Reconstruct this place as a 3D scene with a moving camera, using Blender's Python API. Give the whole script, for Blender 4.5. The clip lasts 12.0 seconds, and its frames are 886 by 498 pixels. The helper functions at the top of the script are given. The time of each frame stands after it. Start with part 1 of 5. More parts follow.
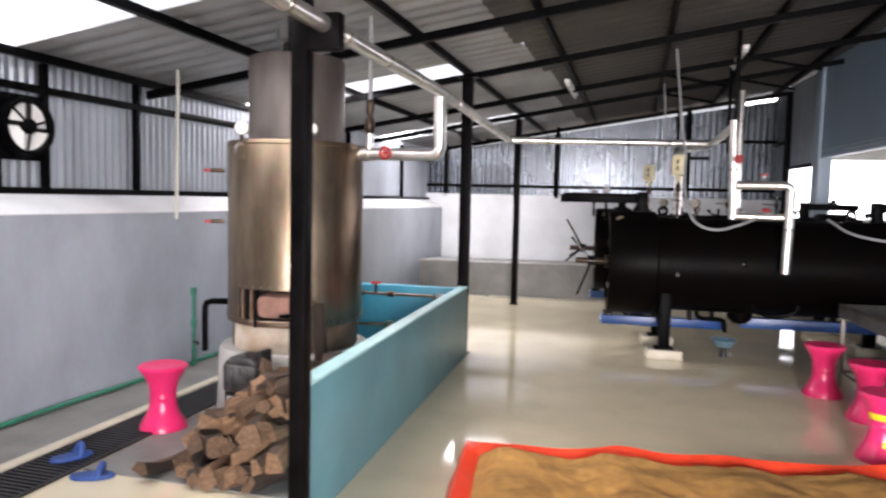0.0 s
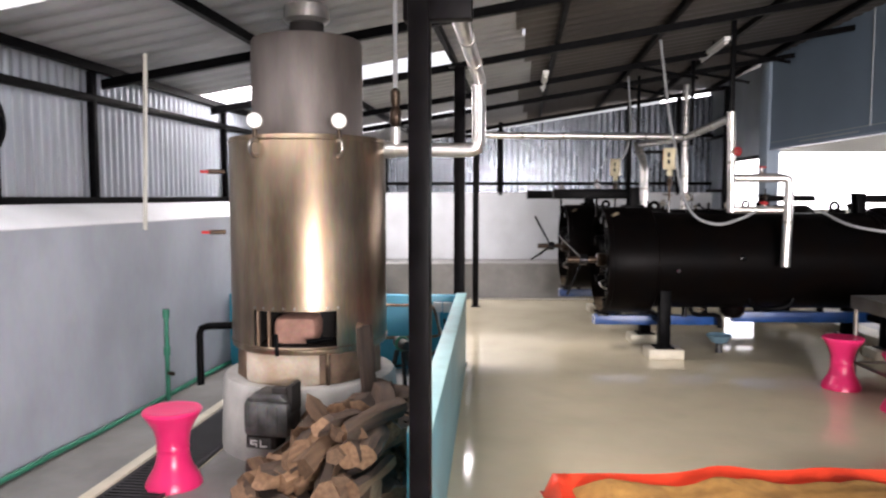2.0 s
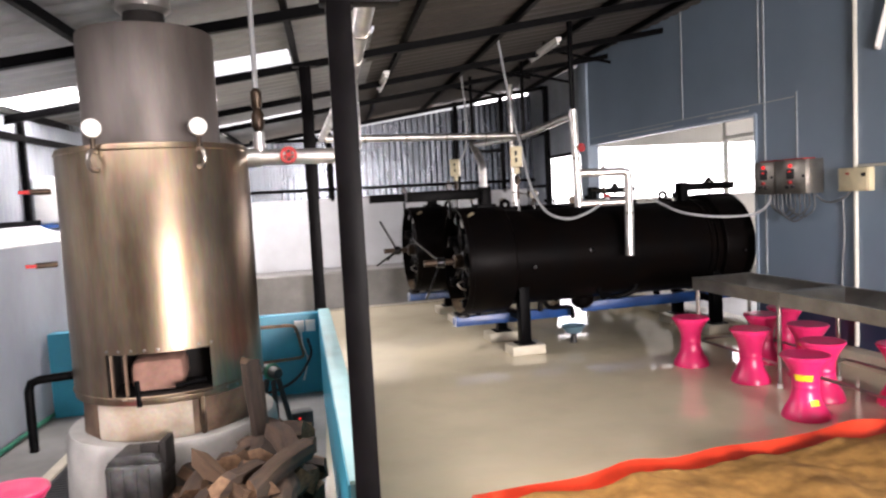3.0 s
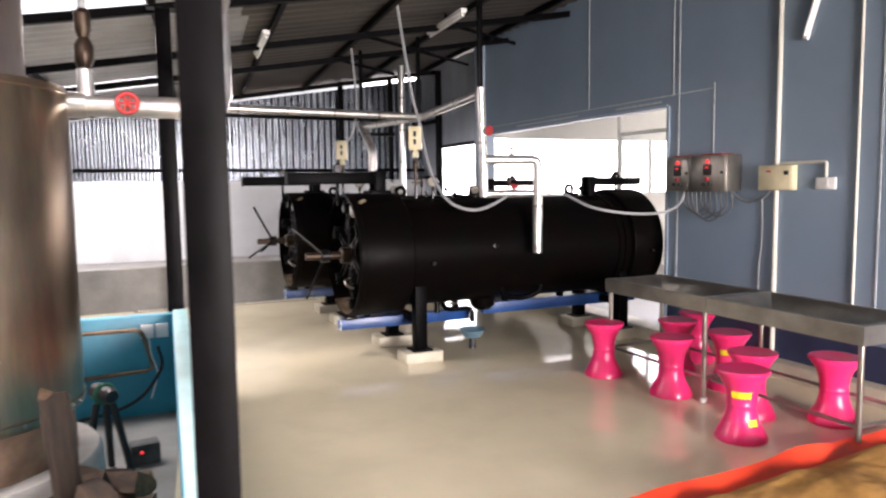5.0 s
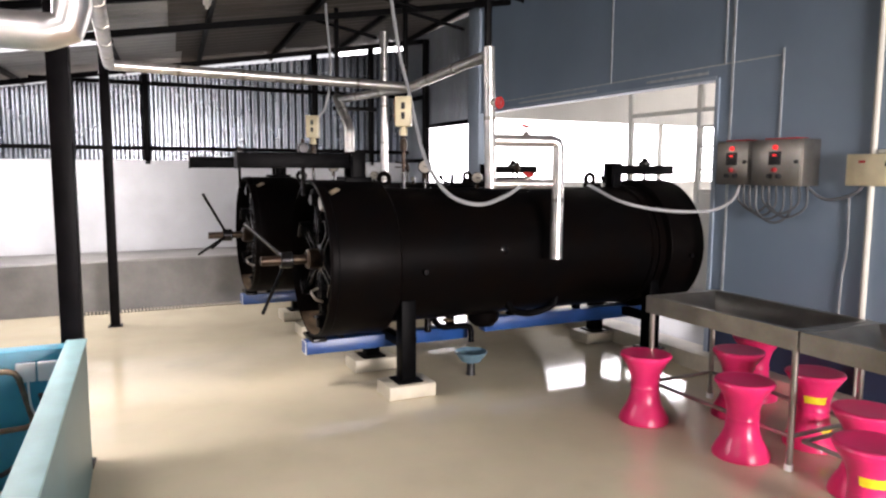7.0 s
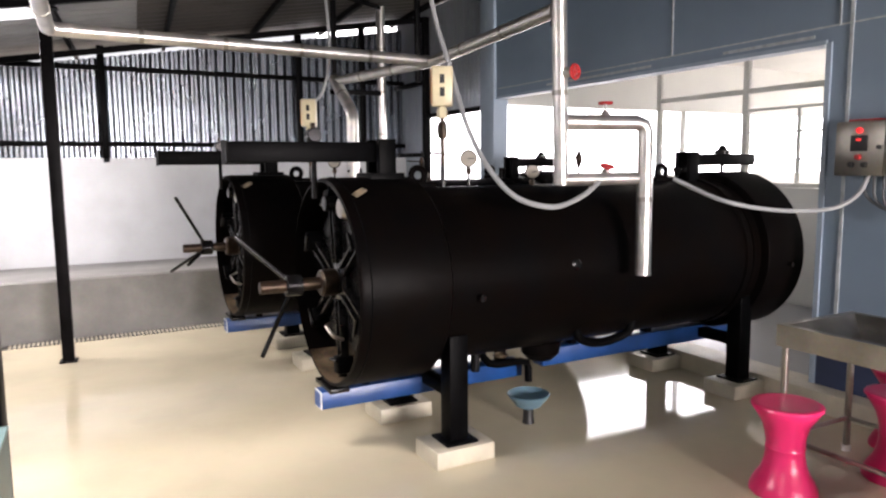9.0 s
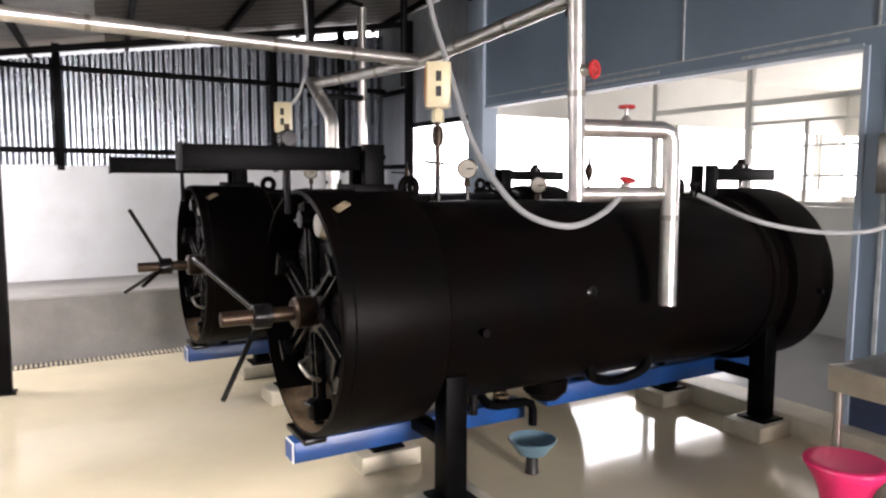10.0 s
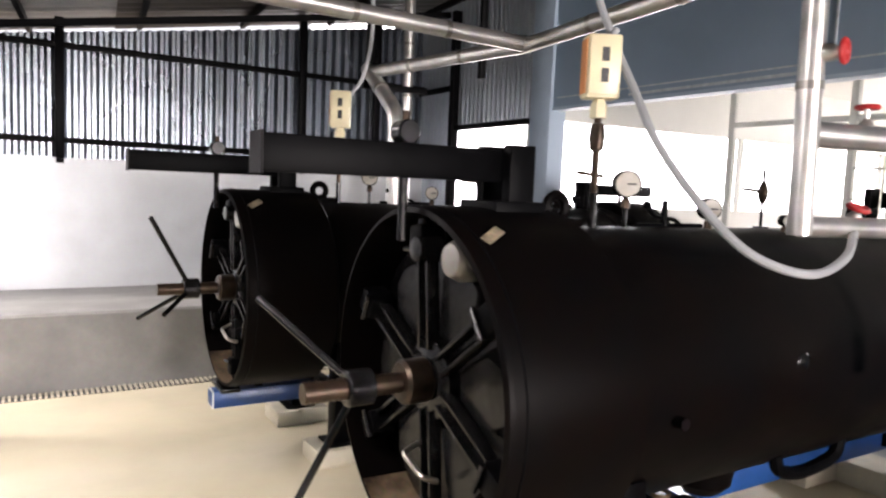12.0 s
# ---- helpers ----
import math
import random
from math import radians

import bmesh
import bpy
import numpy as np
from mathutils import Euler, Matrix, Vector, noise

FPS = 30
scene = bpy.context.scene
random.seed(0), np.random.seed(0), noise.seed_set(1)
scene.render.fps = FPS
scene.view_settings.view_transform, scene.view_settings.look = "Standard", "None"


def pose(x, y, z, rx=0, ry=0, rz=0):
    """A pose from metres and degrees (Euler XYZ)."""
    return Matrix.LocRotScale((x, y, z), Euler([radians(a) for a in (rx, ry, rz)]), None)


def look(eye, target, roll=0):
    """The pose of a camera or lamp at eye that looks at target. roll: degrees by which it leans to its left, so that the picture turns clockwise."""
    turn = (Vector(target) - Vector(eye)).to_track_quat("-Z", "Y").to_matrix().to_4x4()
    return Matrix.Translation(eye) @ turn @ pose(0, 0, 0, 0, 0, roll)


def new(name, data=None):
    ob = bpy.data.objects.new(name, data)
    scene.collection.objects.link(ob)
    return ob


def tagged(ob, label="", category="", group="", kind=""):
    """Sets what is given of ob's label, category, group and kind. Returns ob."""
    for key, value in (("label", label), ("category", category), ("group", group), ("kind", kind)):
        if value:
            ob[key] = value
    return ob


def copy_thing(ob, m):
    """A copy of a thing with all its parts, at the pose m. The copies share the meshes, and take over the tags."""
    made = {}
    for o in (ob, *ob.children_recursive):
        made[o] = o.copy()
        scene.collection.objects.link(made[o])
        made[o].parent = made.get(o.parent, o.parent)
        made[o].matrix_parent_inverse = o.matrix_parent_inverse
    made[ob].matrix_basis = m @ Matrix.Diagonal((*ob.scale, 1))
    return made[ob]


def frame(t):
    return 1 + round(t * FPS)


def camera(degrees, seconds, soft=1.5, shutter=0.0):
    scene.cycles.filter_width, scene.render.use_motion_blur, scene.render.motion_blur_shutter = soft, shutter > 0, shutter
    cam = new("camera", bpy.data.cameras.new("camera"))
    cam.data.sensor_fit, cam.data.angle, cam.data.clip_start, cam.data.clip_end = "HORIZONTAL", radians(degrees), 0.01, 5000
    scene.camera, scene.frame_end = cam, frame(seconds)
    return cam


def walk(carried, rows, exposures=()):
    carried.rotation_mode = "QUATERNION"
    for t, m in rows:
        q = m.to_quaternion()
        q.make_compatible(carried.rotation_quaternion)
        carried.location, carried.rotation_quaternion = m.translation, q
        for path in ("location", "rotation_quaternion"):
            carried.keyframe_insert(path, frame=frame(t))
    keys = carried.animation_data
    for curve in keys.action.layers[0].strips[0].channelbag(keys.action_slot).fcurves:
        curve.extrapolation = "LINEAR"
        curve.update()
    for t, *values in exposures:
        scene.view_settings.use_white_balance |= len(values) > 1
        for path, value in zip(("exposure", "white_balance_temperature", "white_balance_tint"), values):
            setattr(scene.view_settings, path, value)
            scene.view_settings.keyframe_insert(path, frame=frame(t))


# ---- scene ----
cam = camera(64.6, 12.0, soft=2.3, shutter=0.4)
PATH = [
    (0, (0.128, 0.393, 1.465), (-0.403, 2.316, 1.32), 1.3),
    (0.5, (-0.064, 0.419, 1.428), (-0.769, 2.287, 1.312), 0.8),
    (1, (-0.237, 0.46, 1.402), (-1.058, 2.276, 1.231), 1.7),
    (1.5, (-0.576, 0.624, 1.431), (-0.966, 2.58, 1.282), -3.0),
    (2, (-0.906, 0.726, 1.474), (-1.125, 2.708, 1.326), 0.0),
    (2.5, (-1.176, 0.859, 1.502), (-1.067, 2.851, 1.359), -1.9),
    (4.5, (-1.403, 1.638, 1.483), (-0.865, 3.556, 1.302), -2.1),
    (5, (-1.26, 1.862, 1.427), (-0.607, 3.744, 1.249), -0.7),
    (5.5, (-1.189, 2.156, 1.464), (-0.489, 4.02, 1.277), 0.5),
    (6, (-1.134, 2.428, 1.464), (-0.393, 4.265, 1.19), 0.6),
    (6.5, (-1.009, 2.759, 1.455), (-0.32, 4.617, 1.184), 0.3),
    (7, (-0.953, 3.075, 1.448), (-0.242, 4.931, 1.224), 0.3),
    (9, (-0.958, 4.26, 1.429), (-0.168, 6.083, 1.195), -0.5),
    (9.5, (-0.881, 4.53, 1.439), (-0.011, 6.325, 1.303), -1.2),
    (10, (-0.837, 4.757, 1.417), (0.019, 6.553, 1.222), 0.2),
    (10.5, (-0.848, 5.007, 1.432), (0.207, 6.691, 1.203), -1.4),
    (11, (-0.844, 5.223, 1.43), (0.164, 6.944, 1.284), 0.2),
    (11.5, (-0.859, 5.467, 1.434), (-0.032, 7.279, 1.255), 2.6),
    (12, (-0.943, 5.78, 1.434), (-0.063, 7.567, 1.258), 2.4),
]
EXPOSURES = [(0.0, 0.65, 6500, 18), (0.5, 0.70, 6500, 18), (1.0, 0.72, 6450, 18), (1.5, 0.56, 6550, 18), (2.0, 0.70, 6600, 19), (2.5, 0.78, 6700, 20), (4.5, 1.10, 6800, 21), (6.0, 1.02, 6750, 20), (7.0, 0.93, 6750, 20), (9.0, 1.05, 6750, 19), (10.5, 1.18, 6750, 18), (11.5, 1.06, 6750, 18), (12.0, 1.33, 6750, 18)]
walk(cam, [(t, look(eye, target, roll)) for t, eye, target, roll in PATH], EXPOSURES)

# ---- world and light ----
SUN_EL, SUN_AZ = radians(52), radians(250)
world = bpy.data.worlds.new("overcast")
scene.world = world
world.use_nodes = True
wn, wl = world.node_tree.nodes, world.node_tree.links
wn.clear()
sky = wn.new("ShaderNodeTexSky")
sky.sky_type, sky.sun_disc, sky.sun_elevation, sky.sun_rotation = "NISHITA", False, SUN_EL, SUN_AZ
sky.air_density, sky.dust_density = 1.0, 4.0
soft_sky = wn.new("ShaderNodeHueSaturation")
soft_sky.inputs["Saturation"].default_value = 0.25
bg = wn.new("ShaderNodeBackground")
bg.inputs[1].default_value = 0.15
wo = wn.new("ShaderNodeOutputWorld")
wl.new(sky.outputs[0], soft_sky.inputs["Color"])
wl.new(soft_sky.outputs[0], bg.inputs[0])
wl.new(bg.outputs[0], wo.inputs[0])
sun = new("sun", bpy.data.lights.new("sun", "SUN"))
sun.data.energy, sun.data.angle, sun.data.color = 1.0, radians(12), (1.0, 0.96, 0.9)
sun.matrix_world = look((0, 0, 10), (0 - math.cos(SUN_EL) * math.sin(SUN_AZ), 0 - math.cos(SUN_EL) * math.cos(SUN_AZ), 10 - math.sin(SUN_EL)))


def window_light(name, eye, target, w, h, power, color=(0.93, 0.97, 1.0)):
    """Daylight that enters through an opening of the place, known or assumed."""
    lamp = new(name, bpy.data.lights.new(name, "AREA"))
    lamp.data.shape, lamp.data.size, lamp.data.size_y = "RECTANGLE", w, h
    lamp.data.energy, lamp.data.color = power, color
    lamp.matrix_world = look(eye, target)
    return lamp


# ---- materials ----
def mat(name, color, rough=0.5, metal=0.0, vary=0.12, scale=6.0, bump=0.1, fine=60.0, tint=None, dirt=0.0, streak=(1, 1, 1), coat=0.0, spec=0.5, rvary=0.15):
    m = bpy.data.materials.new(name)
    m.use_nodes = True
    n, l = m.node_tree.nodes, m.node_tree.links
    p = n["Principled BSDF"]
    geo = n.new("ShaderNodeTexCoord")
    mp = n.new("ShaderNodeMapping")
    mp.inputs["Scale"].default_value = streak
    l.new(geo.outputs["Object"], mp.inputs[0])
    big, small = n.new("ShaderNodeTexNoise"), n.new("ShaderNodeTexNoise")
    big.inputs["Scale"].default_value, big.inputs["Detail"].default_value = scale, 6
    small.inputs["Scale"].default_value, small.inputs["Detail"].default_value = fine, 4
    l.new(mp.outputs[0], big.inputs[0])
    l.new(mp.outputs[0], small.inputs[0])
    ramp = n.new("ShaderNodeValToRGB")
    c = Vector(color)
    d = Vector(tint) if tint else c * (1 - 2.2 * vary)
    ramp.color_ramp.elements[0].position, ramp.color_ramp.elements[1].position = 0.32, 0.68
    ramp.color_ramp.elements[0].color = (*d, 1)
    ramp.color_ramp.elements[1].color = (*(c * (1 + 0.3 * vary)), 1)
    l.new(big.outputs[0], ramp.inputs[0])
    grain = n.new("ShaderNodeMix")
    grain.data_type, grain.blend_type = "RGBA", "MULTIPLY"
    grain.inputs[0].default_value = 0.5 * min(1.0, vary * 3)
    l.new(ramp.outputs[0], grain.inputs[6])
    l.new(small.outputs[1], grain.inputs[7])
    last = grain.outputs[2]
    if dirt:
        spots = n.new("ShaderNodeTexNoise")
        spots.inputs["Scale"].default_value, spots.inputs["Detail"].default_value = 2.3, 9
        l.new(geo.outputs["Object"], spots.inputs[0])
        cut = n.new("ShaderNodeMapRange")
        cut.inputs[1].default_value, cut.inputs[2].default_value = 0.5, 0.75
        cut.inputs[4].default_value = dirt
        l.new(spots.outputs[0], cut.inputs[0])
        stain = n.new("ShaderNodeMix")
        stain.data_type = "RGBA"
        stain.inputs[7].default_value = (0.09, 0.08, 0.065, 1)
        l.new(cut.outputs[0], stain.inputs[0])
        l.new(last, stain.inputs[6])
        last = stain.outputs[2]
    l.new(last, p.inputs["Base Color"])
    rr = n.new("ShaderNodeMapRange")
    rr.inputs[3].default_value, rr.inputs[4].default_value = max(0.02, rough * (1 - rvary)), min(1, rough * (1 + rvary))
    l.new(big.outputs[0], rr.inputs[0])
    l.new(rr.outputs[0], p.inputs["Roughness"])
    p.inputs["Metallic"].default_value = metal
    p.inputs["Coat Weight"].default_value = coat
    p.inputs["Specular IOR Level"].default_value = spec
    if bump:
        b = n.new("ShaderNodeBump")
        b.inputs["Strength"].default_value, b.inputs["Distance"].default_value = bump, 0.004
        l.new(small.outputs[0], b.inputs["Height"])
        l.new(b.outputs[0], p.inputs["Normal"])
    return m


def glow(name, color, strength):
    m = bpy.data.materials.new(name)
    m.use_nodes = True
    p = m.node_tree.nodes["Principled BSDF"]
    p.inputs["Base Color"].default_value = (*color, 1)
    p.inputs["Emission Color"].default_value = (*color, 1)
    p.inputs["Emission Strength"].default_value = strength
    return m


M_FLOOR = mat("cream epoxy floor", (0.70, 0.625, 0.455), 0.07, vary=0.05, scale=1.2, bump=0.008, fine=9, dirt=0.10, spec=0.5, rvary=0.4)
M_CONC = mat("grey cement", (0.25, 0.245, 0.235), 0.55, vary=0.16, scale=3, bump=0.3, fine=40, dirt=0.3)
M_PLASTER = mat("grey cement plaster", (0.37, 0.40, 0.45), 0.6, vary=0.11, scale=1.6, bump=0.2, fine=30, dirt=0.12, streak=(1, 1, 0.5))
M_WHITEWALL = mat("whitewashed plaster", (0.66, 0.68, 0.70), 0.6, vary=0.06, scale=2, bump=0.15, fine=30, dirt=0.1)
M_GALV = mat("galvanised sheet", (0.44, 0.48, 0.53), 0.36, 0.65, vary=0.12, scale=2.5, bump=0.05, fine=25, dirt=0.15, streak=(1, 1, 0.3))
# Copy of M_GALV with a darker, glossier and more metallic base.
M_GALVN = mat("darker galvanised far sheet", (0.27, 0.295, 0.33), 0.27, 0.95, vary=0.12, scale=2.5, bump=0.04, fine=25, dirt=0.15, streak=(1, 1, 0.3))
M_ROOF = mat("galvanised roof sheet", (0.42, 0.425, 0.43), 0.5, 0.3, vary=0.15, scale=1.3, bump=0.05, fine=25, dirt=0.3)
# Darker and browner base than M_ROOF.
M_ROOFD = mat("dark brown roof sheet", (0.085, 0.075, 0.068), 0.6, 0.1, vary=0.2, scale=1.3, bump=0.05, fine=25, dirt=0.4)
M_STEEL = mat("black painted steel", (0.0025, 0.0025, 0.003), 0.45, 0.0, vary=0.25, scale=8, bump=0.12, fine=70, spec=0.04)
M_POST = mat("dark steel post", (0.007, 0.006, 0.007), 0.42, 0.0, vary=0.35, scale=5, bump=0.12, fine=50, spec=0.05)
M_TANK = mat("black tank paint", (0.0022, 0.002, 0.0022), 0.4, 0.0, vary=0.3, scale=4, bump=0.06, fine=40, tint=(0.004, 0.0025, 0.002), rvary=0.3, spec=0.03)
M_DOOR = mat("scuffed black iron", (0.028, 0.027, 0.028), 0.24, 0.6, vary=0.45, scale=7, bump=0.25, fine=40, spec=0.3)
M_BRASS = mat("greasy bronze screw", (0.075, 0.05, 0.034), 0.4, 0.8, vary=0.3, scale=12, bump=0.2)
M_STAINLESS = mat("heat tinted stainless sheet", (0.43, 0.335, 0.24), 0.33, 0.95, vary=0.3, scale=2.2, bump=0.03, fine=30, tint=(0.20, 0.13, 0.08), streak=(2.6, 2.6, 0.45), dirt=0.45)
M_FLUE = mat("dull grey smoke drum", (0.21, 0.18, 0.165), 0.5, 0.5, vary=0.2, scale=3, bump=0.05, streak=(2, 2, 0.4))
M_FOIL = mat("aluminium pipe cladding", (0.78, 0.76, 0.73), 0.33, 0.9, vary=0.12, scale=9, bump=0.25, fine=18)
M_SS = mat("brushed stainless steel", (0.46, 0.43, 0.385), 0.32, 0.9, vary=0.16, scale=4, bump=0.05, dirt=0.25)
M_TEAL = mat("light teal paint", (0.115, 0.275, 0.315), 0.4, vary=0.10, scale=2, bump=0.1, fine=30, dirt=0.12)
M_TEALTOP = mat("pale teal cement cap", (0.40, 0.66, 0.68), 0.5, vary=0.08, scale=6, bump=0.2)
# Blue inside paint; the skylight falling on it is added to the colour.
M_TEALIN = mat("skylit blue teal paint", (0.035, 0.36, 0.52), 0.42, vary=0.12, scale=2, bump=0.1, fine=30, dirt=0.1)
M_BLUEWALL = mat("slate blue wall panel", (0.20, 0.27, 0.35), 0.38, vary=0.05, scale=1.2, bump=0.03, fine=20)
M_BLUECOL = mat("pale blue steel column", (0.33, 0.41, 0.50), 0.45, vary=0.06, scale=3)
M_BEAD = mat("pale sealant bead", (0.50, 0.55, 0.58), 0.6, vary=0.15, scale=20)
M_PVC = mat("ivory plastic conduit", (0.60, 0.59, 0.52), 0.45, vary=0.05)
M_IVORY = mat("ivory enamel box", (0.72, 0.64, 0.42), 0.4, vary=0.08, scale=8)
M_WHITE = mat("white plastic", (0.8, 0.8, 0.78), 0.4, vary=0.04)
M_PINK = mat("hot pink plastic", (0.80, 0.03, 0.16), 0.3, vary=0.05, scale=6, bump=0.02, tint=(0.72, 0.025, 0.14))
M_YELLOW = mat("yellow label", (0.85, 0.68, 0.02), 0.5, vary=0.08, scale=30)
M_BLUE = mat("blue enamel steel", (0.008, 0.065, 0.25), 0.36, vary=0.15, scale=6, bump=0.08)
M_BASIN = mat("pale blue plastic basin", (0.17, 0.30, 0.38), 0.3, vary=0.2)
M_PAD = mat("cream painted concrete", (0.62, 0.57, 0.45), 0.5, vary=0.08, scale=8, bump=0.15)
M_RED = mat("red valve paint", (0.55, 0.03, 0.03), 0.45, vary=0.15)
M_BARK = mat("brown bark", (0.115, 0.072, 0.047), 0.9, vary=0.35, scale=12, bump=1.0, fine=55, tint=(0.045, 0.028, 0.02), streak=(0.5, 3, 3))
M_CUT = mat("split wood", (0.36, 0.215, 0.12), 0.8, vary=0.3, scale=9, bump=0.8, fine=70, tint=(0.20, 0.105, 0.055), streak=(0.7, 5, 5))
for wood in (M_BARK, M_CUT):
    n, l = wood.node_tree.nodes, wood.node_tree.links
    info, tone, hue = n.new("ShaderNodeObjectInfo"), n.new("ShaderNodeMapRange"), n.new("ShaderNodeHueSaturation")
    tone.inputs[3].default_value, tone.inputs[4].default_value = 0.35, 1.0
    base = n["Principled BSDF"].inputs["Base Color"]
    source = base.links[0].from_socket
    l.new(info.outputs["Random"], tone.inputs[0])
    l.new(tone.outputs[0], hue.inputs["Value"])
    l.new(source, hue.inputs["Color"])
    l.new(hue.outputs[0], base)
M_RUST = mat("scorched rusty firebox", (0.30, 0.20, 0.13), 0.7, 0.1, vary=0.4, scale=6, bump=0.4, tint=(0.10, 0.055, 0.035), dirt=0.35)
M_ASH = mat("ashy whitewash", (0.62, 0.55, 0.46), 0.85, vary=0.25, scale=5, bump=0.5, tint=(0.44, 0.33, 0.23), dirt=0.7)
M_BASE = mat("pale cement render", (0.52, 0.51, 0.48), 0.8, vary=0.14, scale=5, bump=0.4, dirt=0.3)
M_CLAY = mat("pink firebrick lining", (0.55, 0.30, 0.23), 0.9, vary=0.2, scale=8, bump=0.4)
M_SOOT = mat("soot black", (0.025, 0.02, 0.018), 0.8, vary=0.3)
M_TARP = mat("orange red tarpaulin", (0.86, 0.065, 0.025), 0.4, vary=0.10, scale=5, bump=0.25, fine=35)
M_GRAIN = mat("golden brown tea powder", (0.47, 0.245, 0.06), 0.9, vary=0.2, scale=18, bump=1.0, fine=140, tint=(0.33, 0.16, 0.035))
M_GREEN = mat("green pipe plastic", (0.02, 0.20, 0.12), 0.45, vary=0.15)
M_GREENCAN = mat("green jerrycan plastic", (0.015, 0.26, 0.13), 0.4, vary=0.08)
M_GREY = mat("grey cable", (0.32, 0.33, 0.34), 0.5, vary=0.08)
M_BLACK = mat("black rubber", (0.015, 0.015, 0.016), 0.5, vary=0.2)
M_DIAL = mat("white dial", (0.82, 0.82, 0.8), 0.35, vary=0.03)
M_SLIP = mat("dark blue rubber", (0.03, 0.08, 0.30), 0.6, vary=0.15)
M_GRATE = mat("dark grating", (0.06, 0.06, 0.065), 0.5, 0.5, vary=0.2)
M_MOTOR = mat("dusty grey cast iron", (0.15, 0.15, 0.15), 0.6, 0.4, vary=0.35, scale=9, bump=0.4, dirt=0.4)
M_ROOMWALL = mat("white room wall", (0.78, 0.77, 0.72), 0.6, vary=0.03, scale=2)
M_ROOMFLOOR = mat("grey room floor", (0.30, 0.30, 0.30), 0.35, vary=0.06, scale=2)
M_LAMPRED = glow("red indicator", (0.8, 0.03, 0.03), 0.5)
M_CABLE = mat("dark grey cable", (0.10, 0.11, 0.12), 0.5, vary=0.1)
M_ORANGE = mat("faded orange plastic", (0.62, 0.24, 0.06), 0.45, vary=0.1)
M_SCRAPED = mat("scraped rusty steel", (0.32, 0.235, 0.15), 0.42, 0.5, vary=0.4, scale=9, bump=0.25, tint=(0.05, 0.03, 0.02))
M_TAG = mat("dulled paper tag", (0.34, 0.27, 0.18), 0.6, vary=0.3, scale=40)
# White dial darkened in its colour, as backlit by the bright windows.
M_BACKLITDIAL = mat("backlit dial", (0.36, 0.33, 0.28), 0.4, vary=0.1, scale=20)
M_LIT = glow("lit lamp", (1.0, 0.95, 0.85), 6.0)

# ---- geometry helpers ----
WALL = pose(2.70, 7.13, 0, 0, 0, 4.5)


def bm_box(x0, x1, y0, y1, z0, z1, bevel=0.0, bm=None):
    bm = bm or bmesh.new()
    g = bmesh.ops.create_cube(bm, size=1.0, matrix=Matrix.Translation(((x0 + x1) / 2, (y0 + y1) / 2, (z0 + z1) / 2)) @ Matrix.Diagonal((x1 - x0, y1 - y0, z1 - z0, 1)))
    if bevel:
        es = {e for v in g["verts"] for e in v.link_edges}
        bmesh.ops.bevel(bm, geom=list(es), offset=bevel, segments=2, affect="EDGES", profile=0.5)
    return bm


def bm_rod(a, b, r, r2=None, seg=16, bm=None):
    bm = bm or bmesh.new()
    a, b = Vector(a), Vector(b)
    m = Matrix.Translation((a + b) / 2) @ (b - a).to_track_quat("Z", "Y").to_matrix().to_4x4()
    bmesh.ops.create_cone(bm, cap_ends=True, segments=seg, radius1=r, radius2=r if r2 is None else r2, depth=(b - a).length, matrix=m)
    return bm


def bm_lathe(profile, seg=40, bm=None, m=None, closed=False):
    """profile: (radius, height) pairs; turned about local z."""
    bm = bm or bmesh.new()
    rings = []
    for r, z in profile:
        rings.append([bm.verts.new((m or Matrix()) @ Vector((r * math.cos(2 * math.pi * k / seg), r * math.sin(2 * math.pi * k / seg), z))) for k in range(seg)])
    pairs = list(zip(rings, rings[1:])) + ([(rings[-1], rings[0])] if closed else [])
    for a, b in pairs:
        for k in range(seg):
            bm.faces.new((a[k], a[(k + 1) % seg], b[(k + 1) % seg], b[k]))
    if not closed:
        if profile[0][0] > 1e-4:
            bm.faces.new(rings[0][::-1])
        if profile[-1][0] > 1e-4:
            bm.faces.new(rings[-1])
    bmesh.ops.remove_doubles(bm, verts=bm.verts, dist=1e-5)
    bmesh.ops.recalc_face_normals(bm, faces=bm.faces)
    return bm


def curve_points(pts, n=8):
    """A smooth line (Catmull-Rom) through pts."""
    p = [Vector(q) for q in pts]
    p = [2 * p[0] - p[1]] + p + [2 * p[-1] - p[-2]]
    out = []
    for i in range(1, len(p) - 2):
        for k in range(n):
            t = k / n
            out.append(0.5 * (2 * p[i] + (p[i + 1] - p[i - 1]) * t + (2 * p[i - 1] - 5 * p[i] + 4 * p[i + 1] - p[i + 2]) * t * t + (3 * p[i] - p[i - 1] - 3 * p[i + 1] + p[i + 2]) * t ** 3))
    return out + [p[-2]]


def bm_tube(pts, r, seg=10, bm=None):
    bm = bm or bmesh.new()
    rings, side = [], None
    for i, p in enumerate(pts):
        d = (pts[min(i + 1, len(pts) - 1)] - pts[max(i - 1, 0)]).normalized()
        if side is None:
            side = d.orthogonal().normalized()
        side = (side - d * side.dot(d)).normalized()
        up = d.cross(side)
        rings.append([bm.verts.new(p + r * (math.cos(2 * math.pi * k / seg) * side + math.sin(2 * math.pi * k / seg) * up)) for k in range(seg)])
    for a, b in zip(rings, rings[1:]):
        for k in range(seg):
            bm.faces.new((a[k], a[(k + 1) % seg], b[(k + 1) % seg], b[k]))
    bm.faces.new(rings[0][::-1])
    bm.faces.new(rings[-1])
    return bm


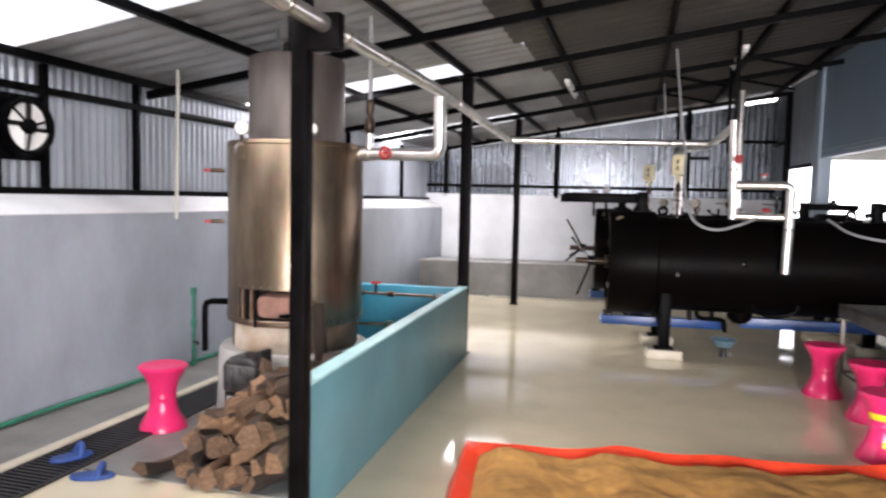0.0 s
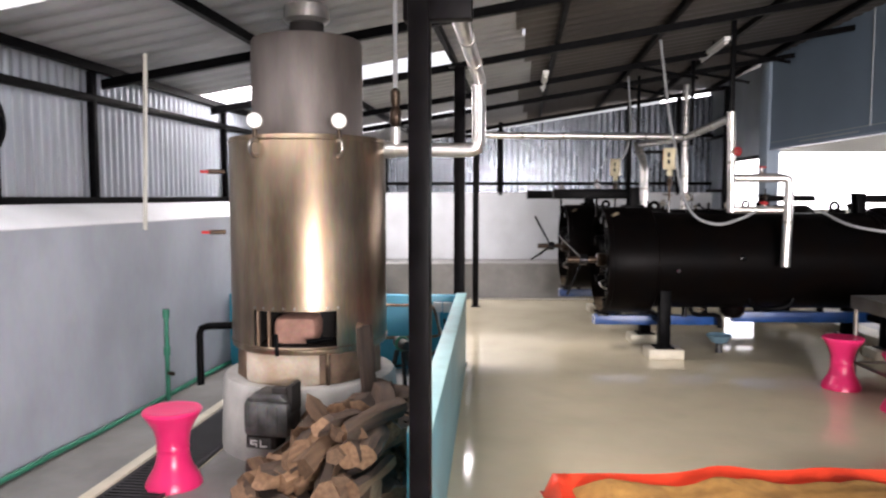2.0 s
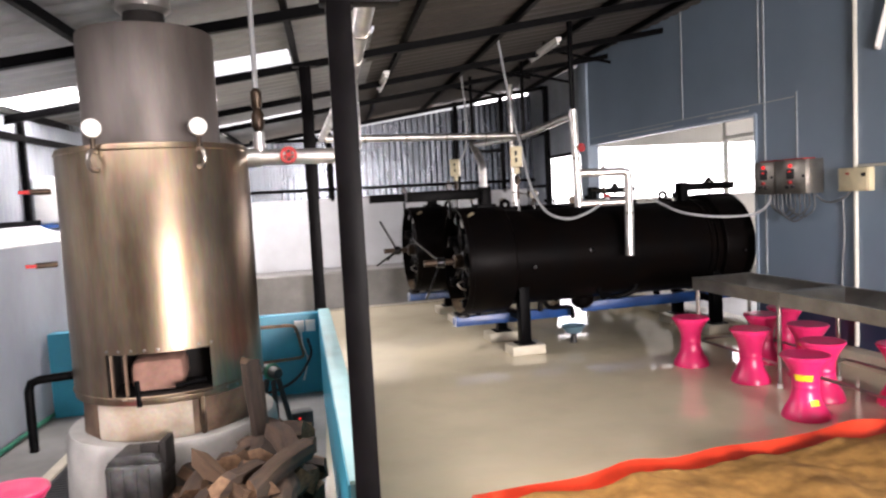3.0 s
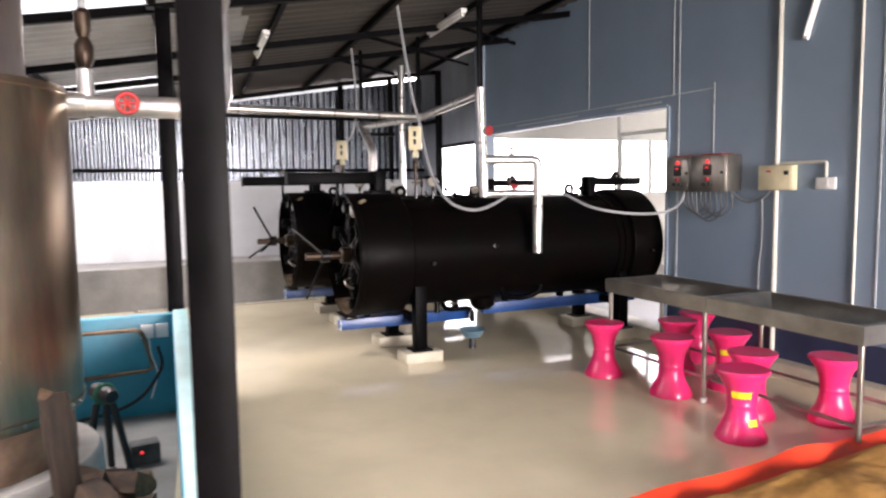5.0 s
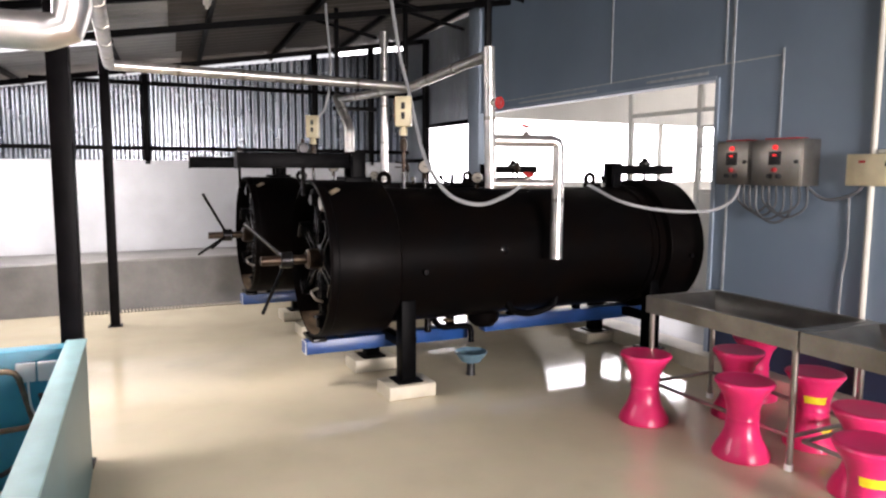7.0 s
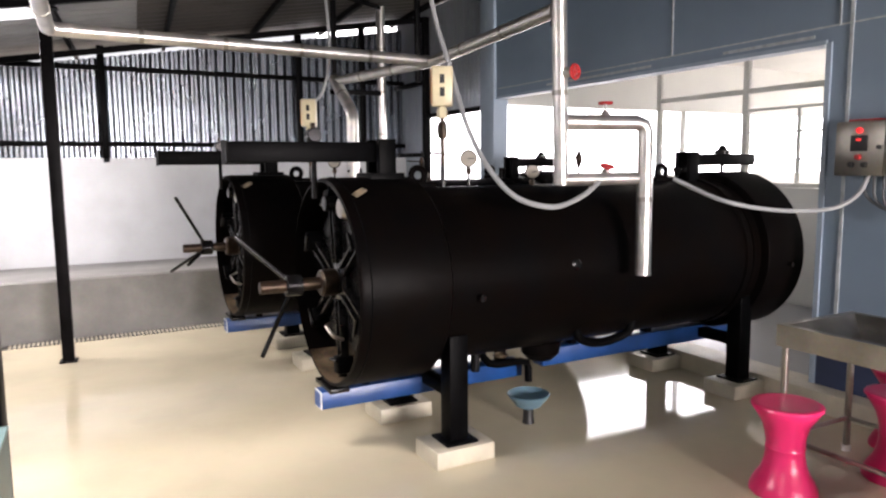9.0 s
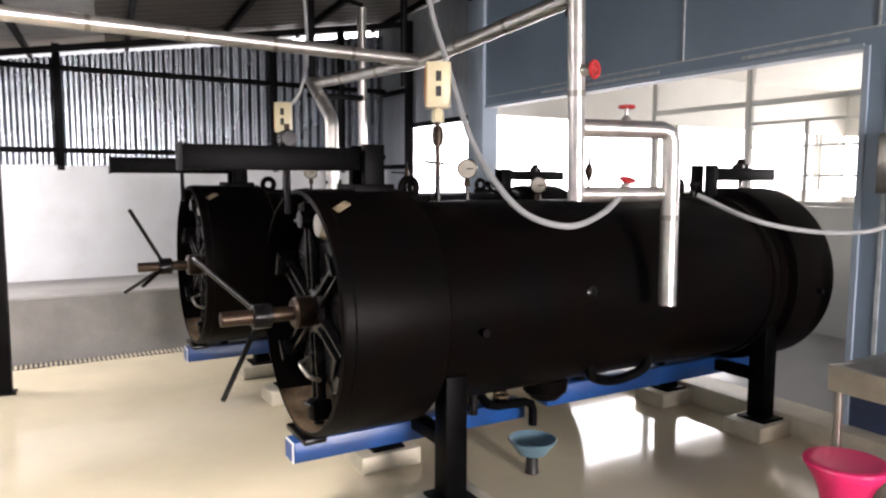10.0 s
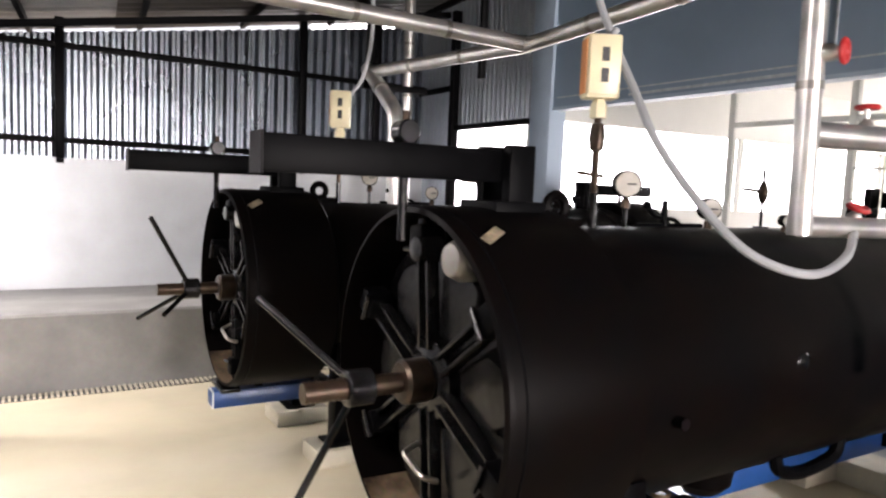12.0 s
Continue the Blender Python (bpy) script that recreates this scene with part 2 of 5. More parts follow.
def bent(pts, bend=0.06):
    """Corners of a pipe rounded off."""
    p = [Vector(q) for q in pts]
    out = [p[0]]
    for a, b, c in zip(p, p[1:], p[2:]):
        u, v = (a - b).normalized(), (c - b).normalized()
        s, e = b + u * bend, b + v * bend
        out += [s, (s + 2 * b + e) / 4, e]
    return out + [p[-1]]


def bm_torus(r, t, m=None, seg=28, sides=8, bm=None):
    return bm_lathe([(r + t * math.cos(2 * math.pi * k / sides), t * math.sin(2 * math.pi * k / sides)) for k in range(sides)], seg, bm, m, closed=True)


def obj(name, bm, material, m=None, smooth=35):
    me = bpy.data.meshes.new(name)
    bm.normal_update()
    for f in bm.faces:
        f.smooth = True
    for e in bm.edges:
        if len(e.link_faces) == 2 and e.calc_face_angle(0) > radians(smooth):
            e.smooth = False
    bm.to_mesh(me)
    bm.free()
    for x in material if isinstance(material, (list, tuple)) else [material]:
        me.materials.append(x)
    ob = new(name, me)
    if m is not None:
        ob.matrix_world = m
    return ob


def part(name, bm, material, parent, label=""):
    ob = obj(name, bm, material)
    ob.parent = parent
    if label:
        ob["label"] = label
    return ob


def thing(name, label, category, m=None, group=""):
    ob = new(name)
    ob.empty_display_size = 0.1
    if m is not None:
        ob.matrix_world = m
    return tagged(ob, label, category, group)


def setting(name, bm, material, label, m=None, category="structure"):
    return tagged(obj(name, bm, material, m), label, category, kind="structure")


def roof_z(x):
    return 2.34 + 0.158 * (x + 3.9)


def corrugated(length, z0, z1, period=0.076, depth=0.009, bm=None, top=None, square=False):
    """An upright ribbed sheet along local x, ribs along z, with real thickness."""
    bm = bm or bmesh.new()
    n = max(2, int(length / period * 8))
    rows = []
    for k in range(n + 1):
        x = length * k / n
        w = math.sin(2 * math.pi * x / period)
        y = depth * (max(-1.0, min(1.0, 1.5 * w)) if square else w)
        zt = top(x) if top else z1
        rows.append([bm.verts.new(c) for c in ((x, y, z0), (x, y, zt), (x, y + 0.004, zt), (x, y + 0.004, z0))])
    for a, b in zip(rows, rows[1:]):
        for i in range(4):
            bm.faces.new((a[i], b[i], b[(i + 1) % 4], a[(i + 1) % 4]))
    bm.faces.new(rows[0])
    bm.faces.new(rows[-1][::-1])
    bmesh.ops.recalc_face_normals(bm, faces=bm.faces)
    return bm


# ---- ground and floors ----
setting("ground", bm_box(-400, 400, -400, 400, -0.35, -0.25), mat("bare earth", (0.25, 0.2, 0.15), 0.9, scale=0.5, vary=0.2), "bare earth ground around the shed", category="ground")
setting("floor", bm_box(-4.3, 4.2, -3.2, 13.6, -0.25, 0.0), M_FLOOR, "glossy cream epoxy factory floor", category="floor")
setting("floor_cement", bm_box(-2.62, -1.42, 3.35, 6.62, -0.02, 0.006), M_CONC, "rough grey cement floor round the boiler", category="floor")
setting("floor_wall_strip", bm_box(-3.75, -3.02, -3.0, 11.0, -0.02, 0.012), M_CONC, "grey cement strip along the wall", category="floor")
setting("drain_kerb", bm_box(-3.02, -2.95, -3.0, 11.0, -0.02, 0.03, 0.008), M_PAD, "narrow cream cement edge of the drain", category="kerb")

# floor drain with grating bars
drain = tagged(obj("floor_drain", bm_box(-2.94, -2.64, -1.0, 10.8, -0.02, 0.004), M_BLACK), "dark floor drain with black grating", "drain", kind="structure")
for k in range(150):
    y = 2.4 + k * 0.035
    part("bar", bm_box(-2.93, -2.65, y, y + 0.014, 0.002, 0.016), M_GRATE, drain)
part("rail", bm_box(-2.945, -2.93, -1.0, 10.8, 0.002, 0.018), M_GRATE, drain)
part("rail", bm_box(-2.65, -2.635, -1.0, 10.8, 0.002, 0.018), M_GRATE, drain)

# ---- left wall ----
LEFT = pose(-3.55, 3.5, 0, 0, 0, -2.0)
bm = bmesh.new()
sec = ((0.0, -0.2), (0.0, 1.31), (-0.02, 1.325), (-0.25, 1.43), (-0.40, 1.43), (-0.40, -0.2))
ends = [[bm.verts.new((x, y, z)) for x, z in sec] for y in (-6.6, 9.9)]
for i in range(6):
    bm.faces.new((ends[0][i], ends[0][(i + 1) % 6], ends[1][(i + 1) % 6], ends[1][i]))
bm.faces.new(ends[0])
bm.faces.new(ends[1][::-1])
bmesh.ops.recalc_face_normals(bm, faces=bm.faces)
setting("wall_west", bm, M_PLASTER, "grey cement plastered dwarf wall with a sloped top", LEFT, "wall")
bm = bmesh.new()
sec = ((0.004, 1.306), (-0.02, 1.332), (-0.25, 1.437), (-0.25, 1.431), (-0.02, 1.326), (0.002, 1.30))
ends = [[bm.verts.new((x, y, z)) for x, z in sec] for y in (-6.6, 9.9)]
for i in range(6):
    bm.faces.new((ends[0][i], ends[0][(i + 1) % 6], ends[1][(i + 1) % 6], ends[1][i]))
bmesh.ops.recalc_face_normals(bm, faces=bm.faces)
setting("wall_coping", bm, M_WHITEWALL, "whitewashed sloping coping on the dwarf wall", LEFT, "coping")
setting("wall_west_sheet", corrugated(16.4, 1.42, 2.36), M_GALV, "galvanised corrugated sheet wall", LEFT @ pose(-0.30, -6.6, 0, 0, 0, 90), "wall")
for z, s in ((1.45, 0.025), (2.13, 0.025)):
    setting("girt", bm_box(-0.285, -0.235, -6.6, 9.9, z - s, z + s, 0.004), M_STEEL, "black steel girt rail along the sheet wall", LEFT, "rail")
for y in (-4.2, -1.7, 0.42, 0.79, 1.66, 3.6, 5.6, 7.6):
    setting("wall_stud", bm_box(-0.28, -0.235, y - 0.025, y + 0.025, 1.42, roof_z(-3.8) - 0.05, 0.004), M_STEEL, "black steel wall stud", LEFT, "post")
setting("green_hose_pipe", bm_tube([Vector((0.03, y, 0.035 + 0.006 * math.sin(y * 3))) for y in np.arange(-6, 6.6, 0.4)], 0.016), M_GREEN, "thin green pipe along the wall foot", LEFT, "pipe")

# ---- far wall ----
FAR = pose(0.0, 12.75, 0, 0, 0, 5.0)
bm = bmesh.new()
bm_box(-4.6, 2.5, 0, 0.25, -0.2, 1.55, bm=bm)
setting("wall_north", bm, M_WHITEWALL, "whitewashed plaster wall under corrugated sheets", FAR, "wall")
bm = bmesh.new()
sec = ((-1.78, -0.2), (-1.78, 0.505), (-1.765, 0.52), (-0.002, 0.42), (-0.002, -0.2))
ends = [[bm.verts.new((x, y, z)) for y, z in sec] for x in (-3.25, 1.85)]
for i in range(5):
    bm.faces.new((ends[0][i], ends[0][(i + 1) % 5], ends[1][(i + 1) % 5], ends[1][i]))
bm.faces.new(ends[0])
bm.faces.new(ends[1][::-1])
bmesh.ops.recalc_face_normals(bm, faces=bm.faces)
setting("plinth_north", bm, M_CONC, "low grey cement plinth before the far wall", FAR, "plinth")
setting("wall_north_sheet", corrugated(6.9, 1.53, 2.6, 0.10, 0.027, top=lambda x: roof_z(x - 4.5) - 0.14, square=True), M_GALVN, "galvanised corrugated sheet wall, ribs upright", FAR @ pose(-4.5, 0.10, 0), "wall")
for z in (1.70, 2.50):
    setting("girt", bm_box(-4.5 if z < 2 else -2.5, 2.3, 0.02, 0.075, z - 0.025, z + 0.025, 0.004), M_STEEL, "black steel girt rail on the far wall", FAR, "rail")
for x in (-3.2, -1.25, 0.9, 1.72):
    setting("wall_stud", bm_box(x - 0.035, x + 0.035, 0.0, 0.07, 1.5, roof_z(x) - 0.03, 0.004), M_STEEL, "black steel wall stud", FAR, "post")
drain_n = tagged(obj("floor_drain", bm_box(-2.2, 1.9, -1.90, -1.80, -0.02, 0.004), M_BLACK, FAR), "narrow grated drain along the plinth", "drain", kind="structure")
for k in range(120):
    part("bar", bm_box(-2.15 + k * 0.033, -2.135 + k * 0.033, -1.90, -1.80, 0.0, 0.014), M_PAD, drain_n)

# ---- right wall (local: x away from the room, y along it) ----
bm = bmesh.new()
bm_box(0, 0.10, -10.5, 0.02, 0.12, 3.5, bm=bm)
bm_box(0, 0.10, 0.02, 3.55, 2.11, 3.5, bm=bm)
setting("wall_east", bm, M_BLUEWALL, "slate blue insulated wall panel with a wide opening", WALL, "wall")
setting("column_east", bm_box(-0.03, 0.14, 3.55, 3.82, 0.0, 3.45, 0.006), M_BLUECOL, "pale blue steel column beside the opening", WALL, "column")
setting("wall_east_sheet", corrugated(1.31, 2.05, 3.3), M_GALV, "galvanised corrugated sheet over the doorway", WALL @ pose(0.06, 3.82, 0, 0, 0, 90), "wall")
setting("wall_east_sheet_end", corrugated(0.95, 0.0, 3.3), M_GALV, "galvanised corrugated sheet wall in the corner", WALL @ pose(0.06, 5.13, 0, 0, 0, 90), "wall")
setting("door_head", bm_box(-0.01, 0.05, 3.82, 5.13, 2.01, 2.06, 0.004), M_STEEL, "black steel head of the doorway", WALL, "trim")
setting("girt", bm_box(-0.02, 0.03, 5.13, 6.1, 2.42, 2.47, 0.004), M_STEEL, "black steel girt rail", WALL, "rail")
setting("girt", bm_box(-0.02, 0.03, 5.13, 6.1, 1.55, 1.60, 0.004), M_STEEL, "black steel girt rail", WALL, "rail")
setting("wall_stud", bm_box(-0.04, 0.04, 5.10, 5.17, 0.0, 3.2, 0.004), M_STEEL, "black steel stud at the doorway", WALL, "post")
setting("kerb_east", bm_box(-0.13, 0.12, -10.5, 3.9, -0.02, 0.12, 0.012), M_PAD, "cream painted cement kerb along the wall foot", WALL, "kerb")
# Navy band whose dark colour includes the shadow beneath the trough.
setting("shaded_skirting_east", bm_box(-0.006, 0.0, -10.5, -0.02, 0.12, 0.36), mat("shaded navy skirting", (0.03, 0.045, 0.10), 0.4, vary=0.1), "dark navy skirting band with the trough's shadow in its colour", WALL, "skirting")
for y, z0, z1, w in ((-0.12, 0.36, 3.4, 0.02), (-0.05, 2.2, 3.4, 0.012), (1.2, 2.2, 3.4, 0.014), (-1.95, 0.36, 3.4, 0.012), (-3.2, 0.36, 3.4, 0.012)):
    setting("panel_bead", bm_box(-0.006, 0.0, y - w / 2, y + w / 2, z0, z1), M_BEAD, "pale sealant bead on a panel joint", WALL, "trim")
setting("panel_bead", bm_box(-0.006, 0.0, -0.5, 3.5, 2.195, 2.205), M_BEAD, "pale sealant bead over the opening", WALL, "trim")
bm = bm_box(-0.006, 0.0, -0.535, -0.52, 1.66, 2.24)
setting("panel_bead", bm, M_BEAD, "pale sealant bead above the switch box", WALL, "trim")
for y0, y1 in ((0.1, 0.75), (1.4, 2.7)):
    setting("panel_smear", bm_box(-0.004, 0.0, y0, y1, 2.145, 2.165), M_BEAD, "smeared pale sealant over the opening", WALL, "trim")
setting("opening_jamb", bm_box(-0.012, 0.112, -0.012, 0.02, 0.12, 2.11), M_BLUECOL, "pale blue metal trim of the opening", WALL, "trim")
setting("opening_head", bm_box(-0.012, 0.112, 0.02, 3.55, 2.10, 2.125), M_BLUECOL, "pale blue metal trim of the opening", WALL, "trim")

# ---- room beyond the opening ----
setting("room_floor", bm_box(0.12, 7.2, -4.0, 4.3, -0.02, 0.10), M_ROOMFLOOR, "pale grey floor of the bright room", WALL, "floor")
setting("room_ceiling", bm_box(0.12, 7.2, -4.0, 4.3, 2.75, 2.85), M_ROOMWALL, "white ceiling of the bright room", WALL, "ceiling")
bm = bmesh.new()
bm_box(7.0, 7.15, -4.0, 4.2, 0.1, 1.2, bm=bm)
bm_box(7.0, 7.15, -4.0, 4.2, 2.1, 2.75, bm=bm)
for y in (-4.0, -1.4, 1.2, 3.8):
    bm_box(7.0, 7.15, y, y + 0.1, 1.2, 2.1, bm=bm)
setting("room_wall_east", bm, M_ROOMWALL, "white room wall with a band of windows", WALL, "wall")
setting("room_wall_south", bm_box(0.12, 7.0, -4.1, -4.0, 0.1, 2.75), M_ROOMWALL, "white room end wall", WALL, "wall")
bm = bmesh.new()
bm_box(0.30, 7.0, 4.2, 4.32, 0.1, 1.3, bm=bm)
bm_box(0.30, 7.0, 4.2, 4.32, 2.12, 2.75, bm=bm)
bm_box(6.4, 7.0, 4.2, 4.32, 1.3, 2.12, bm=bm)
setting("room_wall_north", bm, M_ROOMWALL, "white room end wall with a wide window", WALL, "wall")
for y0 in (-3.9, -1.3, 1.3):
    w = thing("window", "white framed window in the bright room", "window", WALL @ Matrix.Translation((7.07, y0, 1.2)))
    w["kind"] = "structure"
    for y in (0.0, 0.82, 1.64, 2.44):
        part("mullion", bm_box(-0.03, 0.03, y, y + 0.05, 0, 0.9), M_ROOMWALL, w)
    for z in (0.30, 0.62):
        part("transom", bm_box(-0.025, 0.025, 0.0, 2.45, z, z + 0.035), M_ROOMWALL, w)
w = thing("window", "wide white framed window at the room's end", "window", WALL @ Matrix.Translation((0.30, 4.26, 1.3)))
w["kind"] = "structure"
for x in (0.0, 3.05, 6.05):
    part("mullion", bm_box(x, x + 0.05, -0.03, 0.03, 0, 0.82), M_ROOMWALL, w)
for x in (1.1, 3.4, 5.4):
    lamp = thing("ceiling_lamp", "lit round lamp on the white room ceiling", "lamp", WALL @ Matrix.Translation((x, 2.0, 2.75)))
    part("rim", bm_torus(0.12, 0.015, pose(0, 0, -0.012), 28, 8), M_WHITE, lamp)
    part("diffuser", bm_rod((0, 0, -0.004), (0, 0, -0.02), 0.11, seg=24), M_LIT, lamp)
M_HAZE = glow("hazy daylight", (0.95, 0.97, 1.0), 3.0)
setting("backdrop", bm_box(10.5, 10.6, -14, 14, -0.2, 7.0), M_HAZE, "bright hazy daylight outside the windows", WALL, "backdrop")
setting("backdrop_end", bm_box(0.6, 10.4, 11.0, 11.1, -0.2, 7.0), M_HAZE, "bright hazy daylight outside the end window", WALL, "backdrop")
# white partition frame inside the opening
pf = thing("partition_frame", "white aluminium partition frame behind the opening", "partition", WALL @ Matrix.Translation((2.13, 0, 0.1)))
for y in (-1.23, -0.065, 1.10, 2.265, 3.43):
    part("upright", bm_box(-0.03, 0.03, y - 0.03, y + 0.03, 0, 2.65, 0.004), M_ROOMWALL, pf)
for a, b in ((-1.20, -0.095), (-0.035, 1.07), (1.13, 2.235), (2.295, 3.40)):
    part("rail", bm_box(-0.025, 0.025, a, b, 2.015, 2.065, 0.004), M_ROOMWALL, pf)
for a, b in ((-1.20, -0.095), (-0.035, 1.07), (1.13, 2.235)):
    part("rail", bm_box(-0.025, 0.025, a, b, 1.105, 1.145, 0.004), M_ROOMWALL, pf)
    part("panel", bm_box(-0.01, 0.01, a, b, 0.0, 1.10), M_ROOMWALL, pf)
    for z in (1.36, 1.62):
        part("thin_rail", bm_box(-0.015, 0.015, a, b, z, z + 0.02), M_ROOMWALL, pf)
    part("thin_upright", bm_box(-0.014, 0.014, (a + b) / 2 - 0.015, (a + b) / 2 + 0.015, 1.146, 1.84), M_ROOMWALL, pf)
    part("thin_rail", bm_box(-0.015, 0.015, a, b, 1.84, 1.865), M_ROOMWALL, pf)

# ---- unseen walls behind the walker, assumed ----
# The wide entrance is added to let fill light in from behind.
bm = bmesh.new()
for a in ((-4.3, -1.2, -0.2, 3.9), (3.0, 4.4, -0.2, 3.9), (-1.2, 3.0, 2.6, 3.9)):
    bm_box(a[0], a[1], -3.3, -3.1, a[2], a[3], bm=bm)
setting("wall_south", bm, M_PLASTER, "unseen grey plastered wall, assumed, with an added wide entrance", None, "wall")

# ---- roof ----
def roof_sheet(x0, x1, y0, y1, bm, period=0.2):
    n = max(4, int((y1 - y0) / period * 6))
    rows = []
    for k in range(n + 1):
        y = y0 + (y1 - y0) * k / n
        ph = (y / period) % 1.0
        d = 0.018 * max(0.0, min(1.0, 2.2 - abs(ph - 0.5) * 8))
        rows.append([bm.verts.new((x, y, roof_z(x) + d + e)) for x, e in ((x0, 0), (x1, 0), (x1, 0.006), (x0, 0.006))])
    for a, b in zip(rows, rows[1:]):
        for i in range(4):
            bm.faces.new((a[i], b[i], b[(i + 1) % 4], a[(i + 1) % 4]))
    bm.faces.new(rows[0])
    bm.faces.new(rows[-1][::-1])


SKY1, SKY2, SKY3 = (2.6, 4.05), (6.75, 7.35), (10.5, 11.2)
bm = bmesh.new()
for y0, y1, x1 in ((-3.3, 2.6, -0.75), (4.05, 6.75, -0.9), (7.35, 10.5, -0.8), (11.2, 13.4, -0.7)):
    roof_sheet(-4.35, x1, y0, y1, bm)
for y0, y1 in (SKY1, SKY2, SKY3):
    roof_sheet(-1.55, -0.8, y0, y1, bm)
bmesh.ops.recalc_face_normals(bm, faces=bm.faces)
setting("ceiling", bm, M_ROOF, "grey ribbed metal roof sheets with skylight gaps", None, "ceiling")
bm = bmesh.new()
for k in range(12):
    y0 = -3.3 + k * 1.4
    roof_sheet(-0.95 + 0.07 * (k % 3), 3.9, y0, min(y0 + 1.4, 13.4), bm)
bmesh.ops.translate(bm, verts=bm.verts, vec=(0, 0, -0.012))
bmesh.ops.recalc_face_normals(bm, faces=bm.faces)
setting("ceiling_dark", bm, M_ROOFD, "dark brown ribbed roof sheets", None, "ceiling")

pane_mat = bpy.data.materials.new("clear roof sheet")
pane_mat.use_nodes = True
pn = pane_mat.node_tree.nodes
mix, tr = pn.new("ShaderNodeMixShader"), pn.new("ShaderNodeBsdfTransparent")
tl = pn.new("ShaderNodeBsdfTranslucent")
tl.inputs[0].default_value = (0.9, 0.93, 0.95, 1)
mix.inputs[0].default_value = 0.25
pane_mat.node_tree.links.new(tr.outputs[0], mix.inputs[1])
pane_mat.node_tree.links.new(tl.outputs[0], mix.inputs[2])
pane_mat.node_tree.links.new(mix.outputs[0], pn["Material Output"].inputs[0])
for y0, y1 in (SKY1, SKY2, SKY3):
    bm = bmesh.new()
    roof_sheet(-4.35, -1.5, y0 - 0.03, y1 + 0.03, bm)
    bmesh.ops.translate(bm, verts=bm.verts, vec=(0, 0, 0.012))
    ob = setting("skylight", bm, pane_mat, "clear polycarbonate skylight sheet in the roof", None, "skylight")
    ob.visible_shadow = False
    window_light("skylight_daylight", (-2.9, (y0 + y1) / 2, roof_z(-2.9) - 0.03), (-2.9, (y0 + y1) / 2, 0), 2.6, y1 - y0, 26 if y0 < 5 else 70, (1.0, 0.98, 0.96))

RAFTERS = (-1.6, 0.2, 1.6, 3.10, 5.35, 6.95, 8.7, 10.05, 12.5)
for y in RAFTERS:
    bm = bmesh.new()
    for dz, h in ((-0.14, 0.06),):
        v = [bm.verts.new((x, y + dy, roof_z(x) + dz + e)) for x in (-4.0 if y != 3.10 else -1.35, 3.3) for dy, e in ((-0.025, 0), (0.025, 0), (0.025, h), (-0.025, h))]
        for i in range(4):
            bm.faces.new((v[i], v[(i + 1) % 4], v[4 + (i + 1) % 4], v[4 + i]))
        bm.faces.new(v[3::-1])
        bm.faces.new(v[4:])
    bmesh.ops.recalc_face_normals(bm, faces=bm.faces)
    setting("rafter", bm, M_STEEL, "black steel roof rafter", None, "beam")
for x in (-3.7, -2.65, -1.5, -0.6, 0.35, 1.25, 2.2):
    setting("purlin", bm_box(x - 0.02, x + 0.02, -3.1, 13.2, roof_z(x) - 0.075, roof_z(x) - 0.018), M_STEEL, "black steel roof purlin", None, "beam")
for x, y in ((0.3, 8.7), (0.3, 10.05), (1.25, 8.7), (1.25, 10.05)):
    setting("brace", bm_rod((x, y, roof_z(x) - 0.1), (x + 0.7, y + 0.02, roof_z(x + 0.7) - 0.35), 0.018, seg=8), M_STEEL, "thin black steel roof brace", None, "beam")


def steel_post(x, y, w, h, z0=0.0):
    t = thing("steel_post", "dark painted square steel post up to the roof", "post", pose(x, y, 0), "roof posts")
    part("shaft", bm_box(-w, w, -w, w, z0, h, 0.004), M_POST, t)
    part("base_plate", bm_box(-w - 0.02, w + 0.02, -w - 0.02, w + 0.02, 0, 0.01), M_POST, t)
    part("head_plate", bm_box(-w - 0.05, w + 0.05, -w, w, h, h + 0.012), M_POST, t)


steel_post(-1.247, 3.10, 0.036, roof_z(-1.29) - 0.155)
steel_post(-1.43, 6.78, 0.046, roof_z(-1.43) - 0.155)
steel_post(-1.50, 10.09, 0.04, roof_z(-1.50) - 0.155)

# ---- teal boiler enclosure ----
TEAL = pose(-1.365, 6.68, 0, 0, 0, 2.4)
setting("teal_wall", bm_box(-0.08, 0.0, -3.54, 0.02, 0.0, 0.635, 0.004), M_TEAL, "low teal painted wall along the boiler bay", TEAL, "wall")
setting("teal_wall_cap", bm_box(-0.084, 0.004, -3.544, 0.024, 0.635, 0.65, 0.004), M_TEALTOP, "pale teal top edge of the low wall", TEAL, "trim")
setting("teal_wall_end", bm_box(-2.05, -0.08, -0.08, 0.02, 0.0, 0.637, 0.004), M_TEALIN, "blue painted end wall of the boiler bay, skylight brightness in its colour", TEAL, "wall")
setting("teal_wall_inside", bm_box(-0.088, -0.0805, -3.53, -0.08, 0.006, 0.63), M_TEALIN, "blue painted inner face, skylight brightness in its colour", TEAL, "wall")

# ---- autoclave tanks ----
ZC = 0.87
AX = pose(0, 0, ZC, 0, 90, 0)  # local z of a lathe to the tank's x


